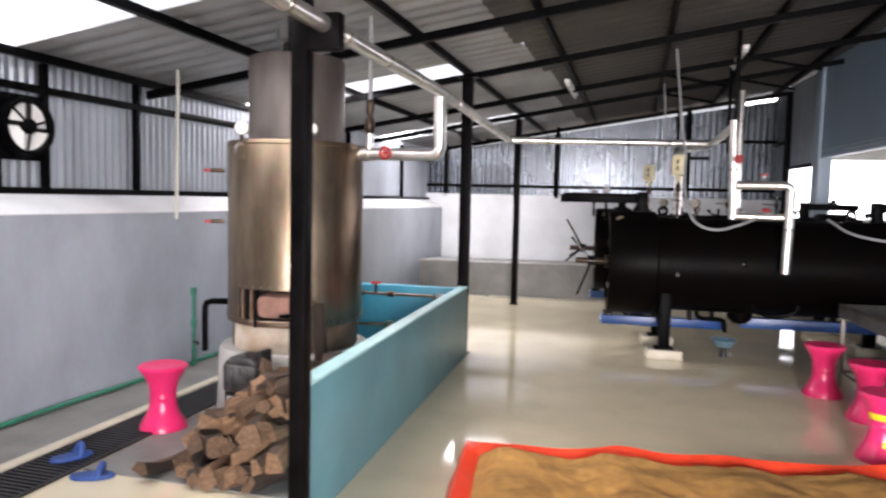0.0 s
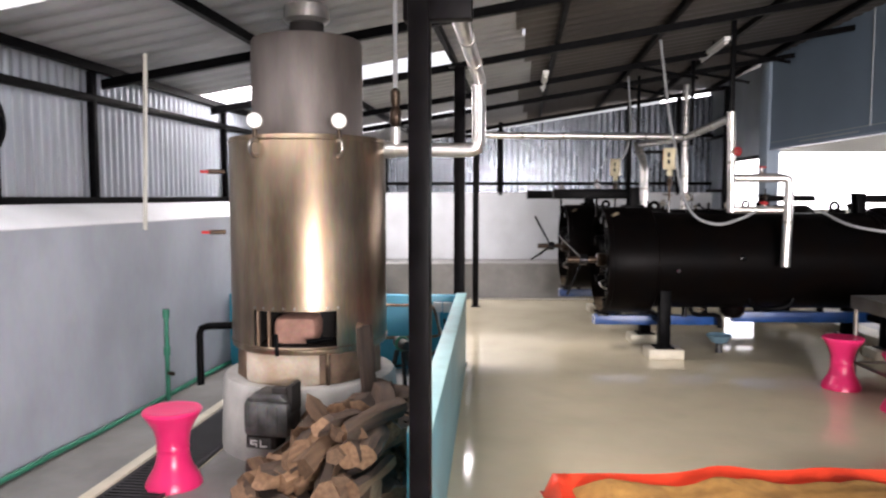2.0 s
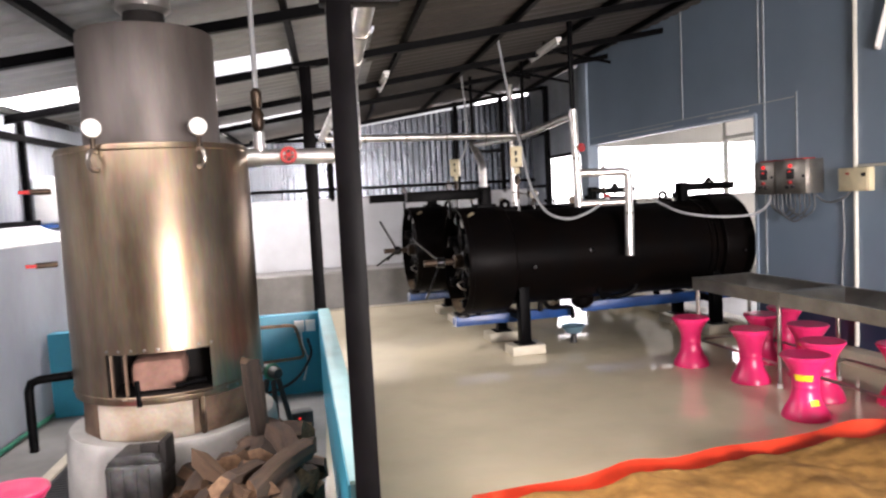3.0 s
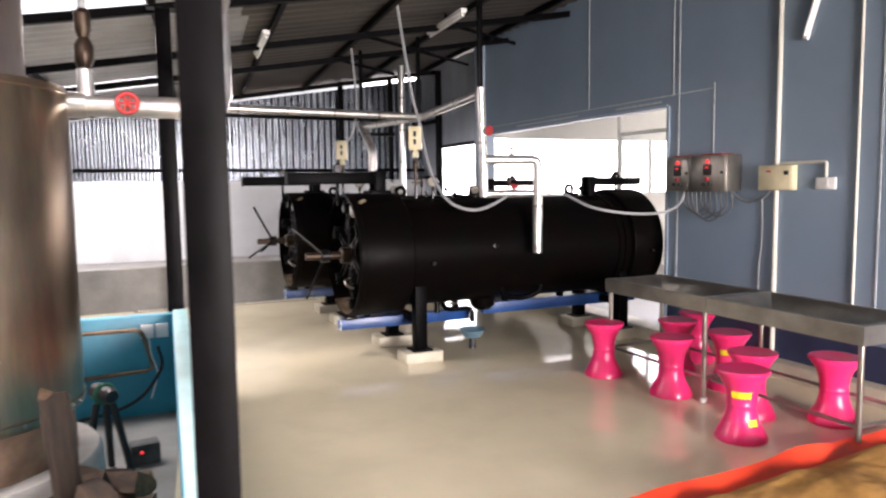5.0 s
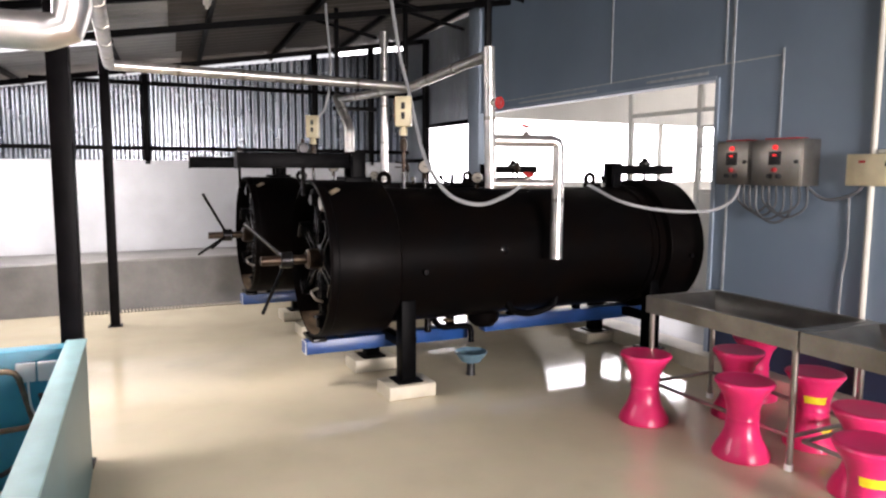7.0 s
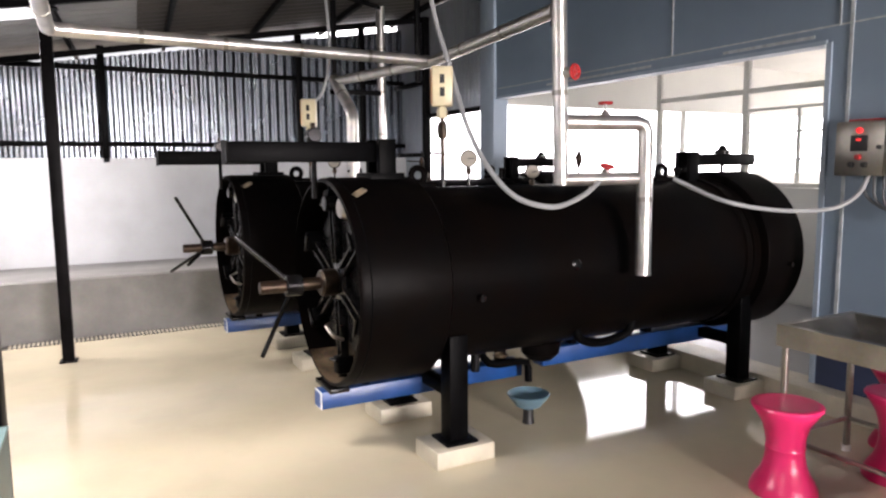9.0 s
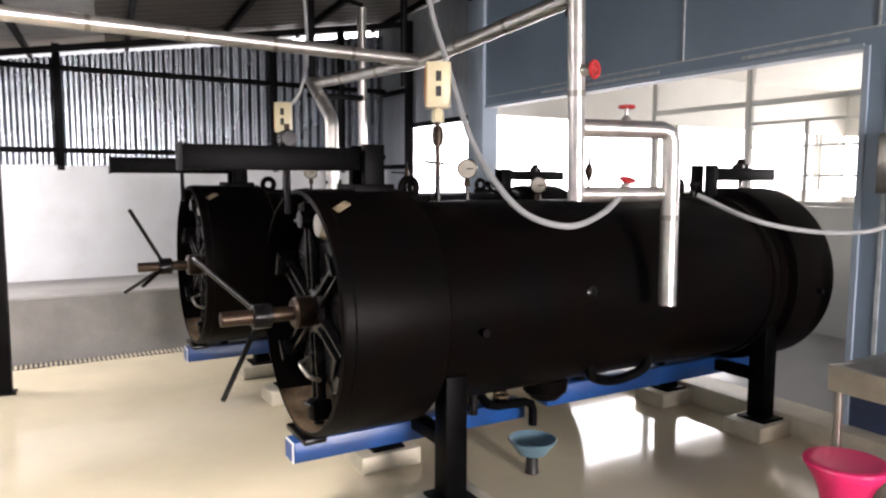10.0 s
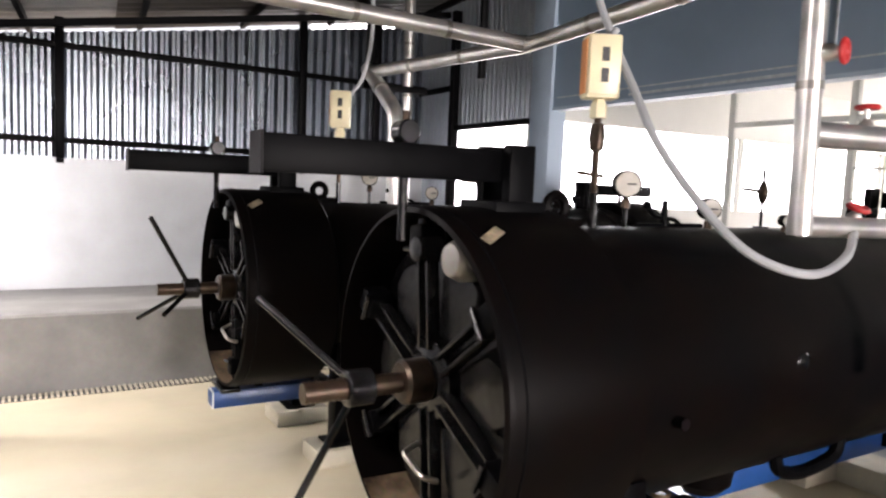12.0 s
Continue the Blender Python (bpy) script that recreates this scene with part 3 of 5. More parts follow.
def autoclave(m, levers):
    t = thing("autoclave", "long black steel autoclave tank on legs with a screw door", "autoclave", m, "black autoclaves")
    part("shell", bm_lathe([(0.44, 0.30), (0.455, 0.31), (0.455, 2.50), (0.44, 2.52)], 72, m=AX), M_TANK, t)
    part("front_ring", bm_lathe([(0.49, -0.02), (0.505, -0.015), (0.51, 0.0), (0.51, 0.42), (0.50, 0.43), (0.456, 0.44), (0.456, 0.20), (0.496, 0.18)], 72, m=AX, closed=True), M_TANK, t)
    part("rear_ring", bm_lathe([(0.456, 2.58), (0.505, 2.585), (0.51, 2.60), (0.51, 2.90), (0.50, 2.91), (0.456, 2.91)], 72, m=AX, closed=True), M_TANK, t)
    part("rear_lip", bm_lathe([(0.456, 2.44), (0.47, 2.445), (0.47, 2.49), (0.456, 2.495)], 72, m=AX, closed=True), M_TANK, t)
    part("rear_door", bm_lathe([(0.455, 2.52), (0.455, 2.86), (0.30, 2.93), (0.0, 2.96)], 56, m=AX), M_TANK, t)
    part("rear_spindle", bm_rod((2.93, 0, ZC), (3.08, 0, ZC), 0.015), M_DOOR, t)
    part("bottom_lip", bm_box(-0.04, 0.06, -0.12, 0.12, ZC - 0.53, ZC - 0.505, 0.006), M_DOOR, t, "worn steel lip under the door")
    door = part("door", bm_lathe([(0.475, 0.07), (0.475, 0.035), (0.455, 0.03), (0.30, 0.005), (0.0, -0.015)][::-1], 56, m=AX), M_DOOR, t, "dished scuffed steel door")
    door.location.x = 0.10
    part("boss", bm_lathe([(0.11, -0.05), (0.12, -0.045), (0.12, 0.0), (0.11, 0.02)], 32, m=AX), M_DOOR, door)
    part("collar", bm_lathe([(0.055, -0.14), (0.065, -0.13), (0.065, -0.06), (0.055, -0.05)], 24, m=AX), M_BRASS, door)
    prof = [(0.031 if k % 2 else 0.0285, -0.43 + 0.008 * k) for k in range(38)]
    part("screw", bm_lathe([(0.0, -0.43)] + prof + [(0.0, -0.12)], 20, m=AX), M_BRASS, door, "greasy bronze screw spindle")
    for k in range(6):
        a = 2 * math.pi * (k + 0.4) / 6
        turn = Matrix.Translation((0, 0, ZC)) @ Matrix.Rotation(a, 4, "X")
        arm = bmesh.new()
        for o in (-0.026, 0.026):
            bm_box(-0.062, -0.022, 0.09, 0.385, o - 0.006, o + 0.006, 0.002, bm=arm)
        bmesh.ops.transform(arm, matrix=turn, verts=arm.verts)
        ar = part("locking_arm", arm, M_DOOR, door)
        b = bm_box(-0.085, 0.0, 0.365, 0.455, -0.04, 0.04, 0.012)
        bmesh.ops.transform(b, matrix=turn, verts=b.verts)
        part("latch_block", b, M_STEEL, ar)
        b = bm_rod((-0.045, 0.37, 0), (-0.05, 0.472, 0), 0.021, seg=12)
        bmesh.ops.transform(b, matrix=turn, verts=b.verts)
        part("locking_bolt", b, M_DOOR, ar)
        b = bm_rod((-0.092, 0.385, -0.045), (-0.092, 0.385, 0.045), 0.009, seg=10)
        bmesh.ops.transform(b, matrix=turn, verts=b.verts)
        part("pin", b, M_DOOR, ar)
        rib = bmesh.new()
        mid = Matrix.Translation((0, 0, ZC)) @ Matrix.Rotation(a + math.pi / 6, 4, "X")
        ends = []
        for x in (-0.024, 0.012):
            ends.append([rib.verts.new(mid @ Vector((x, q * math.cos(g), q * math.sin(g)))) for q, g in ((0.15, -0.28), (0.15, 0.28), (0.30, 0.34), (0.36, 0.2), (0.37, 0.0), (0.36, -0.2), (0.30, -0.34))])
        for i in range(7):
            rib.faces.new((ends[0][i], ends[0][(i + 1) % 7], ends[1][(i + 1) % 7], ends[1][i]))
        rib.faces.new(ends[0])
        rib.faces.new(ends[1][::-1])
        bmesh.ops.recalc_face_normals(rib, faces=rib.faces)
        bmesh.ops.bevel(rib, geom=rib.edges[:], offset=0.004, segments=1, affect="EDGES")
        part("sector_plate", rib, M_DOOR, door)
    part("hinge_lug", bm_lathe([(0.0, -0.055), (0.045, -0.05), (0.06, -0.02), (0.062, 0.03), (0.05, 0.04)], 20, m=pose(-0.035, -0.16, ZC + 0.37, 0, 90, 0)), M_SS, door, "bare steel cast lug")
    part("hanger_lug", bm_lathe([(0.0, -0.05), (0.035, -0.045), (0.04, 0.0), (0.04, 0.03)], 16, m=pose(-0.06, 0.0, ZC + 0.385, 0, 90, 0)), M_DOOR, door)
    part("stirrup", bm_tube(bent([Vector(p) for p in ((-0.06, -0.10, ZC - 0.27), (-0.11, -0.10, ZC - 0.25), (-0.11, 0.02, ZC - 0.22), (-0.06, 0.02, ZC - 0.20))], 0.015), 0.008, 8), M_SS, door, "bent steel grab")
    wear = bmesh.new()
    arc = []
    for k in range(17):
        g = radians(-125 + 70 * k / 16)
        arc.append([wear.verts.new((x, q * math.cos(g), ZC + q * math.sin(g))) for x, q in ((-0.015, 0.4885), (0.17, 0.4945), (0.17, 0.4965), (-0.015, 0.4905))])
    for u, v in zip(arc, arc[1:]):
        for i in range(4):
            wear.faces.new((u[i], v[i], v[(i + 1) % 4], u[(i + 1) % 4]))
    wear.faces.new(arc[0])
    wear.faces.new(arc[-1][::-1])
    bmesh.ops.recalc_face_normals(wear, faces=wear.faces)
    part("worn_sill", wear, M_SCRAPED, t, "scraped rusty lower rim of the door")
    for v in levers:
        u = Vector(v).normalized()
        o = Vector((-0.27, 0, ZC))
        part("lever", bm_rod(o + u * 0.03, o + Vector(v), 0.0115, seg=10), M_DOOR, door)
    part("lever_hub", bm_lathe([(0.045, -0.31), (0.052, -0.305), (0.052, -0.235), (0.045, -0.23)], 20, m=AX), M_DOOR, door)
    # door hanger
    hang = part("hanger_beam", bm_box(-0.46, 0.25, -0.045, 0.045, 1.455, 1.55, 0.004), M_STEEL, t)
    part("beam_end_plate", bm_box(-0.468, -0.4602, -0.05, 0.05, 1.45, 1.555), M_POST, hang)
    part("hanger_rod", bm_rod((-0.05, 0, 1.46), (-0.05, 0, 1.28), 0.014, seg=10), M_DOOR, hang)
    part("roller", bm_lathe([(0.03, -0.03), (0.035, -0.025), (0.035, 0.025), (0.03, 0.03)], 16, m=pose(-0.05, 0, 1.582, 90, 0, 0)), M_DOOR, hang)
    part("roller_bolt", bm_rod((-0.05, 0, 1.55), (-0.05, 0, 1.64), 0.012, seg=8), M_BRASS, hang)
    for y in (-0.07, 0.07):
        part("hanger_post", bm_box(0.25, 0.34, y - 0.02, y + 0.02, 1.33, 1.565, 0.004), M_STEEL, t)
    part("hanger_foot", bm_box(0.20, 0.38, -0.10, 0.10, 1.35, 1.40, 0.004), M_STEEL, t)
    # rear hanger
    rh = part("rear_hanger_beam", bm_box(2.47, 3.02, -0.035, 0.035, 1.42, 1.495, 0.004), M_STEEL, t)
    part("hanger_rod", bm_rod((2.74, 0, 1.36), (2.74, 0, 1.42), 0.011, seg=8), M_DOOR, rh)
    part("knob", bm_lathe([(0.0, 0.06), (0.02, 0.055), (0.03, 0.03), (0.05, 0.02), (0.05, 0.0)][::-1], 14, m=pose(2.74, 0, 1.495)), M_DOOR, rh)
    for y in (-0.05, 0.05):
        part("rear_hanger_post", bm_box(2.38, 2.46, y - 0.015, y + 0.015, 1.30, 1.51, 0.003), M_STEEL, t)
    # lifting eyes
    for x in (0.50, 2.2):
        lug = bmesh.new()
        bm_torus(0.038, 0.017, pose(x, 0, 1.385, 90, 0, 0), 20, 8, lug)
        bm_box(x - 0.055, x + 0.10, -0.017, 0.017, 1.315, 1.352, 0.006, bm=lug)
        part("lifting_eye", lug, M_TANK, t)
    # legs
    for x in (0.52, 2.55):
        for y in (-0.34, 0.34):
            leg = part("leg", bm_box(x - 0.05, x + 0.05, y - 0.05, y + 0.05, 0.10, ZC - 0.25, 0.004), M_STEEL, t)
            part("foot_plate", bm_box(x - 0.085, x + 0.085, y - 0.085, y + 0.085, 0.088, 0.10), M_STEEL, leg)
            part("pad", bm_box(x - 0.16, x + 0.16, y - 0.12, y + 0.12, 0.0, 0.088, 0.008), M_PAD, leg, "cream concrete foot block")
        part("cross_bar", bm_box(x - 0.035, x + 0.035, -0.34, 0.34, 0.30, 0.36, 0.004), M_STEEL, t)
    # blue rails beneath
    part("blue_rail", bm_box(-0.06, 1.12, -0.05, 0.05, 0.245, 0.335, 0.006), M_BLUE, t, "blue painted steel channel")
    part("rail_cap", bm_box(-0.064, -0.0602, -0.049, 0.049, 0.246, 0.334), M_WHITE, t, "white worn edge of the channel")
    part("rail_end", bm_box(-0.068, -0.0642, -0.036, 0.042, 0.254, 0.326), M_BLUE, t, "blue channel end plate")
    part("blue_rail", bm_box(1.26, 2.95, -0.05, 0.05, 0.275, 0.375, 0.006), M_BLUE, t, "blue painted steel channel")
    for x in (0.18, 1.0, 1.5, 2.1):
        part("rail_strut", bm_box(x - 0.02, x + 0.02, -0.03, 0.03, 0.33, ZC - 0.44), M_STEEL, t)
    part("drain_bulge", bm_lathe([(0.0, 0.0), (0.07, 0.01), (0.11, 0.05), (0.12, 0.12)], 24, m=pose(1.25, -0.04, ZC - 0.555)), M_TANK, t)
    part("drain_pipe", bm_tube(bent([(0.85, -0.02, ZC - 0.44), (0.85, -0.12, 0.36), (1.10, -0.14, 0.36), (1.10, -0.14, 0.24)], 0.05), 0.022), M_STEEL, t)
    part("loop_pipe", bm_tube(curve_points([(1.3, -0.30, 0.55), (1.34, -0.30, 0.48), (1.5, -0.28, 0.44), (1.66, -0.30, 0.48), (1.70, -0.30, 0.55)]), 0.025), M_STEEL, t)
    part("drain_valve", bm_rod((0.78, -0.1, 0.335), (0.78, -0.1, 0.47), 0.025, seg=12), M_DOOR, t)
    part("valve_wheel", bm_torus(0.035, 0.007, pose(0.92, -0.13, 0.41), 18, 6), M_SCRAPED, t)
    # paint chips on the shell
    part("weld_patch", bm_lathe([(0.0, 0.008), (0.03, 0.004), (0.035, 0.0)][::-1], 12, m=pose(1.18, -0.449, ZC + 0.05, 90, 0, 0)), M_DOOR, t, "bare scuffed patch")
    part("stud", bm_rod((0.60, -0.455, ZC - 0.06), (0.60, -0.485, ZC - 0.06), 0.018, seg=10), M_DOOR, t, "bare metal stud")
    a = radians(59)
    tag = bm_box(-0.032, 0.032, -0.016, 0.016, 0.0, 0.004)
    for v in tag.verts:
        v.co.z += 0.014 * (v.co.x > 0)
    bmesh.ops.transform(tag, matrix=Matrix.Translation((0.075, -0.511 * math.cos(a), ZC + 0.511 * math.sin(a))) @ Matrix.Rotation(math.pi / 2 - a, 4, "X") @ Matrix.Rotation(0.5, 4, "Z"), verts=tag.verts)
    part("tag_plate", tag, M_TAG, t, "small bent pale label plate")
    part("stud", bm_rod((2.76, -0.51, ZC - 0.05), (2.76, -0.54, ZC - 0.05), 0.014, seg=10), M_DOOR, t)
    part("weld_bead", bm_torus(0.5105, 0.003, pose(0.03, 0, ZC, 0, 90, 0), 72, 6), M_STEEL, t)
    return t


T1 = pose(-0.13, 7.60, 0, 0, 0, 4.5)
T2 = pose(-0.36, 9.50, 0, 0, 0, 4.5)
autoclave(T1, ((-0.207, 0.266, 0.218), (-0.134, 0.112, -0.36)))
autoclave(T2, ((-0.21, -0.14, 0.365), (-0.21, 0.30, -0.195), (-0.158, -0.20, -0.09)))


def gauge(m, r, z, label="round pressure gauge with a white dial"):
    """Axis of the dial along local -y, its middle z above the stem's foot."""
    g = thing("pressure_gauge", label, "gauge", m)
    part("stem", bm_rod((0, 0.01, 0), (0, 0.01, z - r * 0.9), 0.009, seg=10), M_DOOR, g)
    part("nut", bm_lathe([(0.016, z - r - 0.035), (0.016, z - r - 0.008), (0.010, z - r)], 6, m=pose(0, 0.01, 0)), M_BRASS, g)
    part("case", bm_lathe([(r, -0.03), (r, 0.012), (r * 0.96, 0.018), (r * 0.9, 0.012), (r * 0.9, 0.008), (0, 0.008)], 28, m=pose(0, 0, z, 90, 0, 0)), M_DOOR, g)
    part("dial", bm_rod((0, -0.010, z), (0, -0.0125, z), r * 0.88, seg=24), M_BACKLITDIAL, g)
    part("needle", bm_box(-0.003, r * 0.6, -0.0155, -0.0135, z - 0.003, z + 0.003), M_BLACK, g)
    return g


def wheel_valve(m, r=0.04, stem=0.09):
    """Valve: body round the origin, stem along local z with a red wheel."""
    v = thing("wheel_valve", "small valve with a red hand wheel", "valve", m)
    part("body", bm_lathe([(0.0, -0.03), (0.022, -0.025), (0.026, 0.0), (0.022, 0.025), (0.009, 0.04), (0.009, stem), (0.0, stem)], 16), M_FOIL, v)
    w = part("wheel", bm_torus(r, 0.008, pose(0, 0, stem), 22, 6), M_RED, v, "red hand wheel")
    for a in (0, 60, 120):
        c, s = r * math.cos(radians(a)), r * math.sin(radians(a))
        part("spoke", bm_rod((-c, -s, stem), (c, s, stem), 0.005, seg=6), M_RED, w)
    return v


def top_fittings(T):
    top = ZC + 0.45
    gauge(T @ pose(0.794, -0.014, top, 0, 0, -30), 0.047, 0.15)
    gauge(T @ pose(1.184, -0.045, top, 0, 0, -30), 0.04, 0.075)
    gauge(T @ pose(1.56, -0.10, top - 0.02, 0, 0, -30), 0.022, 0.06, "small round gauge on the tank")
    v = thing("needle_valve", "slim upright needle valve with a side lever", "valve", T @ Matrix.Translation((1.545, 0.0, top)))
    part("stem", bm_rod((0, 0, 0), (0, 0, 0.235), 0.006, seg=8), M_DOOR, v)
    part("body", bm_lathe([(0.008, 0.10), (0.018, 0.125), (0.022, 0.15), (0.012, 0.18), (0.006, 0.19)], 12), M_BRASS, v)
    part("lever", bm_rod((0, 0, 0.15), (-0.13, 0.0, 0.155), 0.006, seg=8), M_BRASS, v)
    part("flange", bm_rod((0, 0, 0.0), (0, 0, 0.012), 0.03, seg=12), M_DOOR, v)
    cup = thing("relief_cup", "small dark funnel cup on a stem", "valve", T @ Matrix.Translation((2.334, 0.0, top)))
    part("stem", bm_rod((0, 0, 0), (0, 0, 0.04), 0.007, seg=8), M_DOOR, cup)
    part("cup", bm_lathe([(0.0, 0.035), (0.012, 0.04), (0.028, 0.075), (0.024, 0.09), (0.0, 0.094)], 16), M_DOOR, cup)
    e = thing("air_cock", "dark bent air cock on a short pipe", "valve", T @ Matrix.Translation((1.02, 0.02, top)))
    part("stem", bm_rod((0, 0, 0), (0, 0, 0.10), 0.012, seg=8), M_STEEL, e)
    part("bend", bm_tube(bent([Vector(q) for q in ((0.10, 0, 0.0), (0.06, 0, 0.03), (-0.05, 0, 0.04), (-0.09, 0, 0.075))], 0.02), 0.008, 8), M_STEEL, e)
    part("ball", bm_lathe([(0.0, -0.018), (0.014, -0.011), (0.018, 0.0), (0.014, 0.011), (0.0, 0.018)], 12, m=pose(-0.09, 0, 0.08)), M_STEEL, e)
    part("seat_pipe", bm_rod((-0.14, 0.0, 0.008), (0.20, 0.0, 0.008), 0.010, seg=8), M_STEEL, e)


top_fittings(T1)
top_fittings(T2)


def foil_pipe(name, pts, r, label, bands=0.55):
    p = thing(name, label, "pipe", Matrix.Translation(pts[0]))
    o = Vector(pts[0])
    q = [Vector(a) - o for a in pts]
    part("cladding", bm_tube(bent(q, max(0.03, r * 1.3)), r, 18), M_FOIL, p)
    for a, b in zip(q, q[1:]):
        d = b - a
        n = int(d.length / bands)
        for k in range(1, n + 1):
            c = a + d * (k / (n + 1))
            part("band", bm_rod(c - d.normalized() * 0.012, c + d.normalized() * 0.012, r + 0.003, seg=18), M_SS, p)
    return p


# steam main along the posts, then over to the tanks
foil_pipe("steam_main", [(-1.13, 0.6, 2.17), (-1.15, 4.9, 2.16), (-1.34, 8.47, 2.15), (0.88, 8.68, 2.125)], 0.036, "aluminium clad steam main under the roof")
foil_pipe("boiler_pipe", [(-1.70, 4.9, 1.755), (-1.153, 4.9, 1.75), (-1.155, 4.9, 2.13)], 0.042, "aluminium clad pipe from the boiler")
foil_pipe("branch_pipe", [(0.59, 10.05, 2.135), (0.88, 8.68, 2.12), (0.93, 7.23, 2.17)], 0.036, "aluminium clad branch pipe between the tanks")
foil_pipe("riser_pipe", [(0.93, 7.20, 2.22), (0.955, 7.205, 1.335)], 0.036, "aluminium clad riser down to the tank")
foil_pipe("riser_pipe", [(0.59, 10.08, 2.16), (0.60, 9.6, 1.85), (0.60, 9.6, 1.30)], 0.046, "aluminium clad riser down to the tank")
foil_pipe("drop_pipe", [(0.96, 7.225, 1.64), (1.42, 7.15, 1.64), (1.40, 7.12, 0.865)], 0.039, "aluminium clad drop pipe beside the tank")
foil_pipe("cross_pipe", [(0.955, 7.205, 1.36), (1.40, 7.16, 1.36)], 0.032, "aluminium clad cross pipe on the tank")
wheel_valve(pose(0.955, 7.17, 1.87, 90, 0, 20), 0.032, 0.05)
wheel_valve(pose(1.20, 7.19, 1.66, 0, 0, 0), 0.03, 0.075)
wheel_valve(pose(1.235, 7.23, 1.375, 20, 0, 0), 0.03, 0.05)
wheel_valve(pose(-1.50, 4.87, 1.755, 90, 0, 0), 0.037, 0.075)
for x, y in ((0.59, 10.06), (0.945, 7.25), (1.15, 9.6)):
    setting("pipe_hanger", bm_box(x - 0.02, x + 0.02, y - 0.02, y + 0.02, 2.10, roof_z(x) - 0.03, 0.003), M_STEEL, "black steel hanger for the pipes", None, "hanger")
setting("pipe_hanger", bm_box(-0.02, 0.42, 0.35, 0.39, 2.0, 2.04, 0.003), M_STEEL, "black steel bracket for the pipes", pose(0.56, 9.66, 0.03), "hanger")
# downpipe in the far corner
foil_pipe("corner_pipe", [(1.55, 11.7, 3.15), (1.55, 11.7, 0.42)], 0.045, "aluminium clad pipe in the far corner", 0.5)
br = thing("pipe_clip", "black bracket strap on the steam main", "bracket", pose(-1.14, 3.10, 2.12))
part("strap", bm_box(-0.16, 0.07, -0.03, 0.03, -0.06, 0.09, 0.004), M_POST, br)


def sensor_box(m, conduit):
    s = thing("sensor_box", "ivory sensor box hanging on a flexible conduit", "switch box", m)
    part("case", bm_box(-0.055, 0.055, -0.04, 0.04, -0.10, 0.10, 0.008), M_IVORY, s)
    part("side_plate", bm_box(-0.0575, -0.0552, -0.034, 0.034, -0.085, 0.085), M_ORANGE, s, "faded orange side plate")
    part("lid", bm_box(-0.05, 0.05, -0.047, -0.0405, -0.09, 0.09, 0.003), M_IVORY, s)
    for z in (0.035, -0.03):
        part("dial_slot", bm_box(-0.012, 0.012, -0.0495, -0.0475, z - 0.022, z + 0.022), M_BLACK, s)
    part("stem", bm_rod((0, 0, -0.10), (0, 0, -0.40), 0.012, seg=10), M_BRASS, s)
    part("nut", bm_lathe([(0.028, -0.16), (0.028, -0.12), (0.018, -0.10)], 6), M_IVORY, s)
    part("valve", bm_lathe([(0.0, -0.05), (0.022, -0.04), (0.028, 0.0), (0.022, 0.04), (0.0, 0.05)], 12, m=pose(0, 0, -0.22)), M_BRASS, s)
    part("cock_lever", bm_rod((0.03, 0, -0.345), (-0.06, 0, -0.335), 0.006, seg=8), M_BRASS, s)
    part("foot_pipe", bm_rod((0, 0, -0.40), (0, 0, -0.515), 0.014, seg=10), M_DOOR, s)
    part("conduit", bm_tube(curve_points(conduit), 0.011, 8), M_GREY, s)


sensor_box(pose(0.50, 7.62, 1.835, 0, 0, -22), [(0.03, 0.0, 0.095), (0.035, 0.0, 0.11), (0.045, 0.0, 0.125)])
sensor_box(pose(0.25, 9.55, 1.835, 0, 0, -22), [(0.05, 0.0, 0.08), (0.12, 0.02, 0.20), (0.16, 0.05, 0.5), (0.12, 0.05, 1.1)])


def cable(pts, r, material, label, name="cable"):
    o = Vector(pts[0])
    return tagged(obj(name, bm_tube(curve_points([Vector(p) - o for p in pts]), r, 8), material, Matrix.Translation(o)), label, "cable")


cable([(0.44, 7.90, roof_z(0.44) - 0.02), (0.48, 7.83, 2.6), (0.517, 7.75, 2.22), (0.552, 7.65, 1.96), (0.545, 7.5, 1.747), (0.55, 7.4, 1.595), (0.57, 7.25, 1.43), (0.645, 7.12, 1.29), (0.804, 7.05, 1.237), (0.982, 7.07, 1.28), (1.177, 7.18, 1.356)], 0.013, M_GREY, "grey flexible hose looping over the tank", "hose")
cable([(1.76, 7.32, 1.35), (1.905, 7.1, 1.235), (2.187, 7.0, 1.18), (2.48, 6.92, 1.18), (2.60, 6.85, 1.25), (2.63, 6.80, 1.37)], 0.012, M_GREY, "grey cable sagging to the control box")

basin = thing("basin", "pale blue plastic basin catching the tank drain", "basin", T1 @ pose(1.10, -0.14, 0))
part("bowl", bm_lathe([(0.0, 0.11), (0.06, 0.113), (0.108, 0.165), (0.114, 0.172), (0.12, 0.167), (0.07, 0.10), (0.0, 0.095)], 32), M_BASIN, basin)
part("stand", bm_lathe([(0.035, 0.0), (0.03, 0.03), (0.03, 0.1)], 16), M_BLACK, basin)

